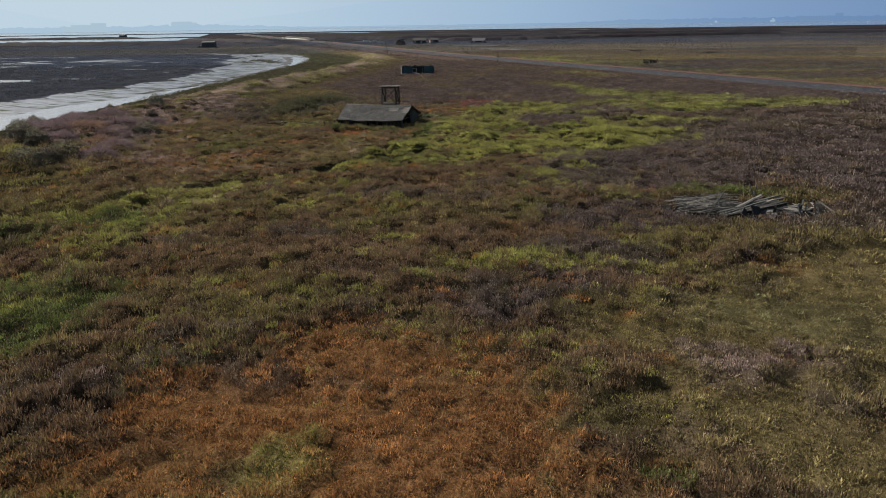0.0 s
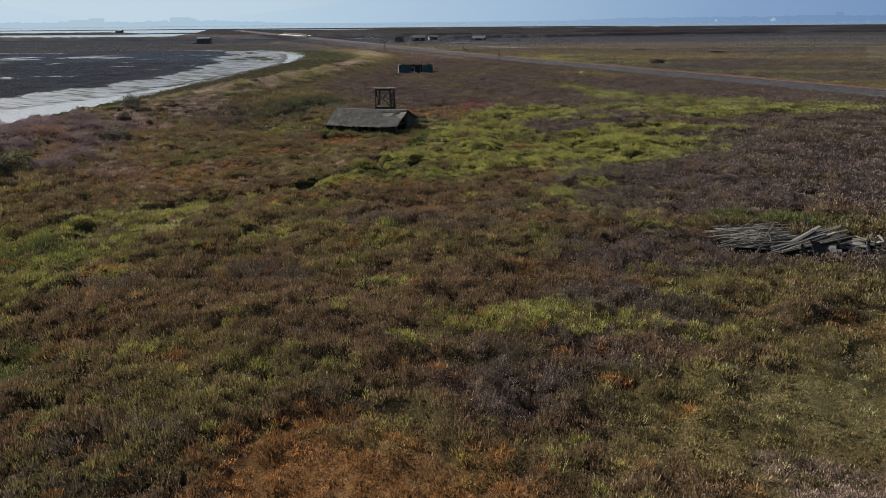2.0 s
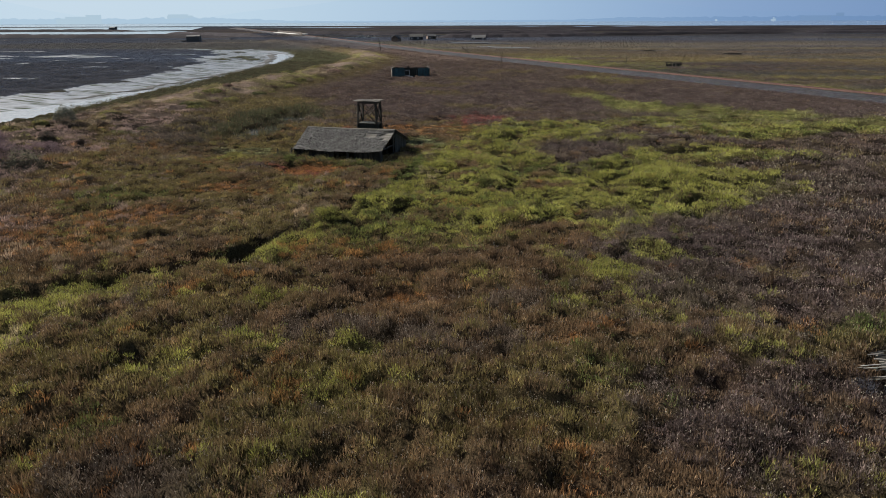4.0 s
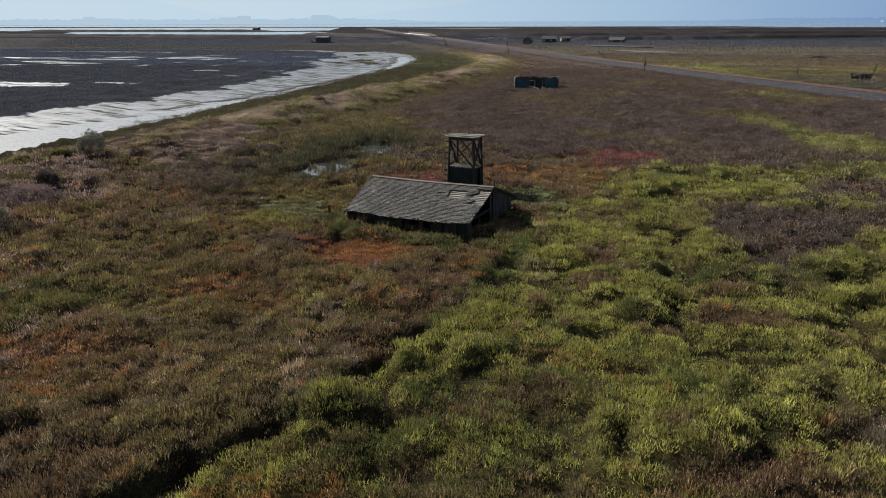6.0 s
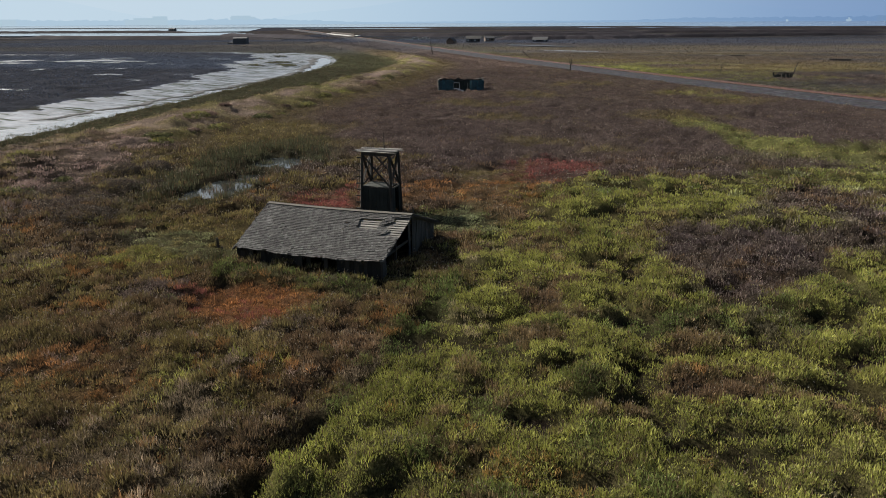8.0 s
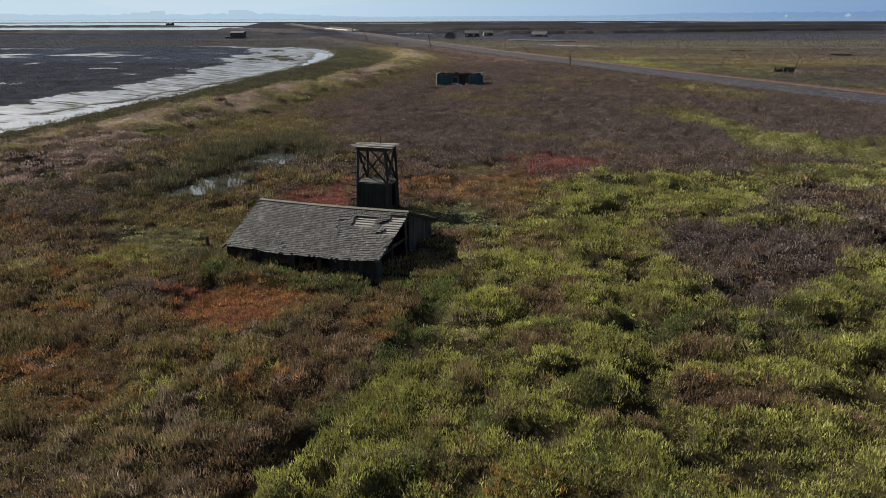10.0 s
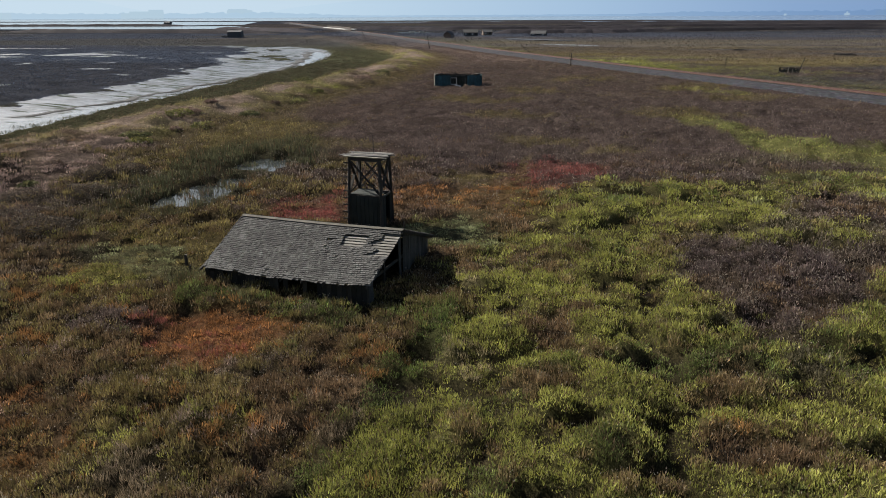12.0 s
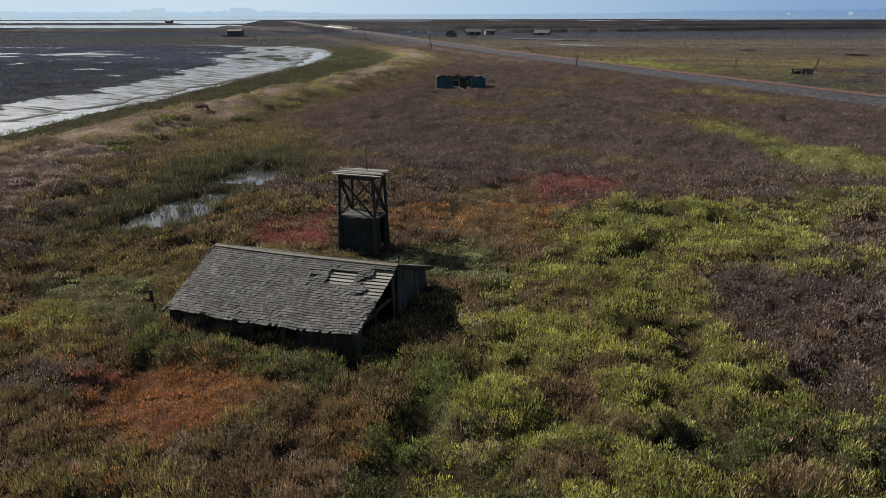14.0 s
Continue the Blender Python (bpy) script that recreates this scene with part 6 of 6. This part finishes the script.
    dome = 1 - 0.55 * far_in ** 2
    share = SHARE_OF[pick][:, None] * rng.uniform(0.55, 1.25, (n, k))
    up = hgt[:, None] * np.clip(1.0 + 0.25 * (size - 1), 1.0, 1.4)
    ln = np.maximum(0.92 * up * share, 0.05 * size)
    bz = up * dome * (1 - SHARE_OF[pick][:, None]) * rng.uniform(0.0, 1.0, (n, k)) - 0.05
    seed_head = rng.random((n, k)) < (SEED_OF[pick] * np.where(coarse > 2.4, 0.3, 1.0))[:, None]
    bz = np.where(seed_head, up * dome * rng.uniform(0.75, 1.1, (n, k)), bz)
    ln = np.where(seed_head, 0.055 * size, ln)
    a2 = ang + rng.normal(0, 0.9, (n, k))
    tilt = LEAN_OF[pick][:, None] * np.abs(rng.normal(0.35, 0.55, (n, k))) + 0.12
    dx, dy, dz = np.cos(a2) * np.sin(tilt), np.sin(a2) * np.sin(tilt), np.cos(tilt)
    wd = WIDTH_OF[pick][:, None] * rng.uniform(0.6, 1.4, (n, k)) * size
    a3 = rng.uniform(0, 2 * np.pi, (n, k))
    p0 = np.stack([x[:, None] + np.cos(ang) * rad, y[:, None] + np.sin(ang) * rad, z[:, None] + bz], -1)
    side = np.stack([np.cos(a3) * wd, np.sin(a3) * wd, 0 * wd], -1)
    way = np.stack([dx, dy, dz], -1) * ln[..., None]
    foot = rng.uniform(0.2, 0.6, (n, k, 1))
    verts = np.stack([p0 - side, p0 + side * 1.3 + way * foot, p0 + way], 2).reshape(-1, 3)
    faces = np.arange(len(verts)).reshape(-1, 3)
    tone = np.exp(rng.normal(0, 1, (n, k, 1)) * np.where(coarse < 2.5, np.where(pick == 3, np.where(coarse > 1.3, 0.14, 0.20), 0.32), np.where(coarse < 8, 0.24, 0.13))[:, None, None])
    withered = (rng.random((n, k)) < np.where(np.isin(pick, [0, 1, 2, 3, 8]), 0.13, 0.0)[:, None])[..., None]
    blade_col = np.where(seed_head[..., None], np.array([0.27, 0.24, 0.20]), np.where(withered, np.array([0.115, 0.076, 0.046]), col[:, None, :]) * tone)
    tint = np.repeat(blade_col.reshape(-1, 3), 3, 0)
    ob = new(name, tint_mesh(name, verts, faces, tint, M_PLANT))
    return tagged(ob, label, "vegetation", kind="stuff")


def scatter(x0, x1, y0, y1, step, seed, keep):
    rng = np.random.default_rng(seed)
    X, Y = np.meshgrid(np.arange(x0, x1, step), np.arange(y0, y1, step))
    X, Y = X.ravel() + rng.uniform(-.5, .5, X.size) * step, Y.ravel() + rng.uniform(-.5, .5, Y.size) * step
    m = keep(X, Y)
    return X[m], Y[m]


def wedge(x, y):
    right = x < 4 + 0.58 * y
    left = x > np.minimum(-0.80 * y, -4 - 1.12 * (y - 38)) - 3
    return right & left


def thinned(x, y, seed):
    """Fewer places where the plants are coarser."""
    s = coarseness(x, y)
    m = np.random.default_rng(seed).random(len(x)) < 1.0 / s ** 2
    return x[m], y[m], s[m]


NEAR_STEP, NEAR_BLADES = 0.28, 40
for name, y0, y1, label, seed in (("marsh_plants_near", 13, 72, "dense brown, orange and olive pickleweed and grass", 11),
                                  ("marsh_plants_by_shed", 72, 122, "clumps of yellow-green and mauve marsh plants around the shed", 12)):
    tx, ty = scatter(-62, 60, y0, y1, NEAR_STEP, seed + 40, wedge)
    tx, ty, ts = thinned(tx, ty, seed + 60)
    tufts(name, tx, ty, NEAR_BLADES, label, seed, ts)
tx, ty = scatter(-72, 75, 122, 250, 0.80, 3, wedge)
tufts("marsh_plants_far", tx, ty, 17, "mauve-brown marsh plants and reeds further off", 13, 0 * tx + 2.9, 0.8)
tx, ty = scatter(-90, 150, 250, 350, 1.6, 4, lambda x, y: x < 0.42 * y)
tufts("pasture_plants", tx, ty, 10, "rough brown and yellow-green pasture beyond the railway", 14, 0 * tx + 5.5)
tx, ty = scatter(0, 110, 150, 250, 1.2, 6, lambda x, y: (line_dist(x, y, RAIL)[0] * line_dist(x, y, RAIL)[1] > 2) & (x < 0.5 * y))
tufts("trackside_plants", tx, ty, 14, "clumps of yellow-green weeds along the far side of the railway", 16, 0 * tx + 4.0)
tx, ty = scatter(-330, -92, 120, 345, 2.2, 5, lambda x, y: x > -1.05 * y + 20)
tufts("saltmarsh_plants", tx, ty, 10, "low dark grey saltmarsh plants beyond the channel", 15, 0 * tx + 6.0)

tx, ty = scatter(-560, 380, 346, 706, 4.6, 7, lambda x, y: (x > -0.85 * y) & (x < 0.52 * y) & (np.hypot((x + 26) / 27, (y - 433) / 21) > 1) & ((y > 352) | (x < -150)))
tufts("far_flats_plants", tx, ty, 9, "dark mauve-brown growth over the far flats", 17, 0 * tx + 10.0)


def bush(x, y, r, h, col, top, seed, n=2600, leaf=0.035, label="dark green marsh shrub with paler upper leaves"):
    """A rounded shrub: a few stems and a crown of many small leaves, open at its rim."""
    rng = np.random.default_rng(seed)
    ob = thing("bush", pose(x, y, gz1(x, y) - 0.05), label, "bush", "bushes on the levee")
    bm = bmesh.new()
    for i in range(6):
        a = rng.uniform(0, 6.28)
        add_pole(bm, (0, 0, 0), (math.cos(a) * r * 0.5, math.sin(a) * r * 0.5, h * 0.6), 0.035, 0.012, 5)
    part("stems", bm, M_DARKWOOD, ob)
    d = rng.normal(size=(n, 3))
    d[:, 2] = np.abs(d[:, 2])
    d /= np.linalg.norm(d, axis=1)[:, None]
    lump = 0.72 + 0.5 * vnoise(d[:, 0] * 2 + seed, d[:, 1] * 2 + d[:, 2], 0.6, seed)
    q = d * np.array([r, r, h]) * (lump * rng.uniform(0.45, 1.0, n) ** 0.4)[:, None]
    s1, s2 = rng.normal(size=(n, 3)), rng.normal(size=(n, 3))
    v = np.stack([q - s1 * leaf, q + s1 * leaf, q + s2 * leaf * 1.7], 1).reshape(-1, 3)
    # most leaves above mid height take the paler top tint
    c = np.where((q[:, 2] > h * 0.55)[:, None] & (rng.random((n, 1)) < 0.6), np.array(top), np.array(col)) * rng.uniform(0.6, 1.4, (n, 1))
    crown = new("crown", tint_mesh("crown", v, np.arange(3 * n).reshape(-1, 3), np.repeat(c, 3, 0), M_PLANT))
    crown.parent = ob
    return ob


for k, (x, y, r, h) in enumerate(((-52, 72.3, 1.7, 1.5), (-55.3, 79.4, 1.3, 1.2), (-56, 81.9, 1.4, 1.3), (-49.5, 69, 1.4, 1.3), (-46.8, 67.3, 1.4, 1.3), (-42.1, 61.8, 1.3, 1.2), (-42.4, 64.8, 1.9, 1.6),
                                  (-41.9, 58.5, 1.8, 1.5), (-58.7, 91.9, 1.0, 1.0), (-51.6, 89.5, 1.0, 1.1), (-54.7, 93.2, 0.8, 0.9), (-46.9, 90.7, 1.0, 0.9), (-42.6, 81.1, 1.8, 1.5))):
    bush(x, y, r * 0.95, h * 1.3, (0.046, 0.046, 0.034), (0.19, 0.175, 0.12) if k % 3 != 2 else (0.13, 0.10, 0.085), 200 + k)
# smoky pink dry growth between the dark shrubs
for k, (x, y, r) in enumerate(((-47.3, 76.4, 2.6), (-49.6, 74.0, 2.2), (-44.6, 77.0, 2.4), (-41.0, 71.0, 2.2), (-43.6, 72.6, 2.3), (-46.7, 83.4, 2.6), (-39.6, 65.4, 1.9), (-52.2, 82.1, 2.6), (-54.6, 87.4, 2.4),
                               (-50.0, 79.0, 2.5), (-49.8, 86.2, 2.4), (-45.6, 87.6, 1.9), (-46.6, 70.8, 2.0), (-53.4, 76.4, 2.2))):
    rust = k in (0, 4)
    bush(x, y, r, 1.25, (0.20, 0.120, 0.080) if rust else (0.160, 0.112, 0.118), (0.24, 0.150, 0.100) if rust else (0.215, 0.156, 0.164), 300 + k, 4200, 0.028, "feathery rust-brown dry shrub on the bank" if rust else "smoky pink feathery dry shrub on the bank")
bush(-51.2, 100.6, 1.1, 1.5, (0.085, 0.09, 0.075), (0.24, 0.24, 0.19), 260, label="pale grey-green shrub alone on the bank")

# soft brown shrubs on the inner foot of the bank
for k, (x, y, r) in enumerate(((-41.0, 100.8, 1.9), (-38.0, 99.4, 2.2), (-38.4, 103.2, 1.8), (-35.0, 94.6, 2.0), (-41.1, 108.3, 1.6), (-38.6, 95.8, 2.1), (-39.8, 110.9, 1.5))):
    bush(x, y, r, 0.85, (0.060, 0.049, 0.037), (0.115, 0.088, 0.066), 350 + k, 3000, 0.032, "soft brown dry shrub at the foot of the bank")

# smaller mounds of weeds along the bank's crest
mound = random.Random(77)
for k in range(32):
    y = 96 + 110 * (k + mound.random()) / 32
    x = float(np.interp(y, [90, 122, 145, 168, 190, 222], [-52, -52.5, -51, -49, -47, -47])) + mound.uniform(-4.5, 7.5)
    r = mound.uniform(0.5, 1.3)
    look_of = mound.choice((((0.12, 0.12, 0.045), (0.20, 0.185, 0.065), "rounded yellow-green weed mound on the bank"), ((0.07, 0.075, 0.032), (0.145, 0.14, 0.06), "low olive weed mound on the bank"),
                            ((0.085, 0.06, 0.045), (0.145, 0.11, 0.08), "dry brown weed mound on the bank"), ((0.16, 0.11, 0.09), (0.22, 0.155, 0.125), "pinkish dry grass mound on the bank")))
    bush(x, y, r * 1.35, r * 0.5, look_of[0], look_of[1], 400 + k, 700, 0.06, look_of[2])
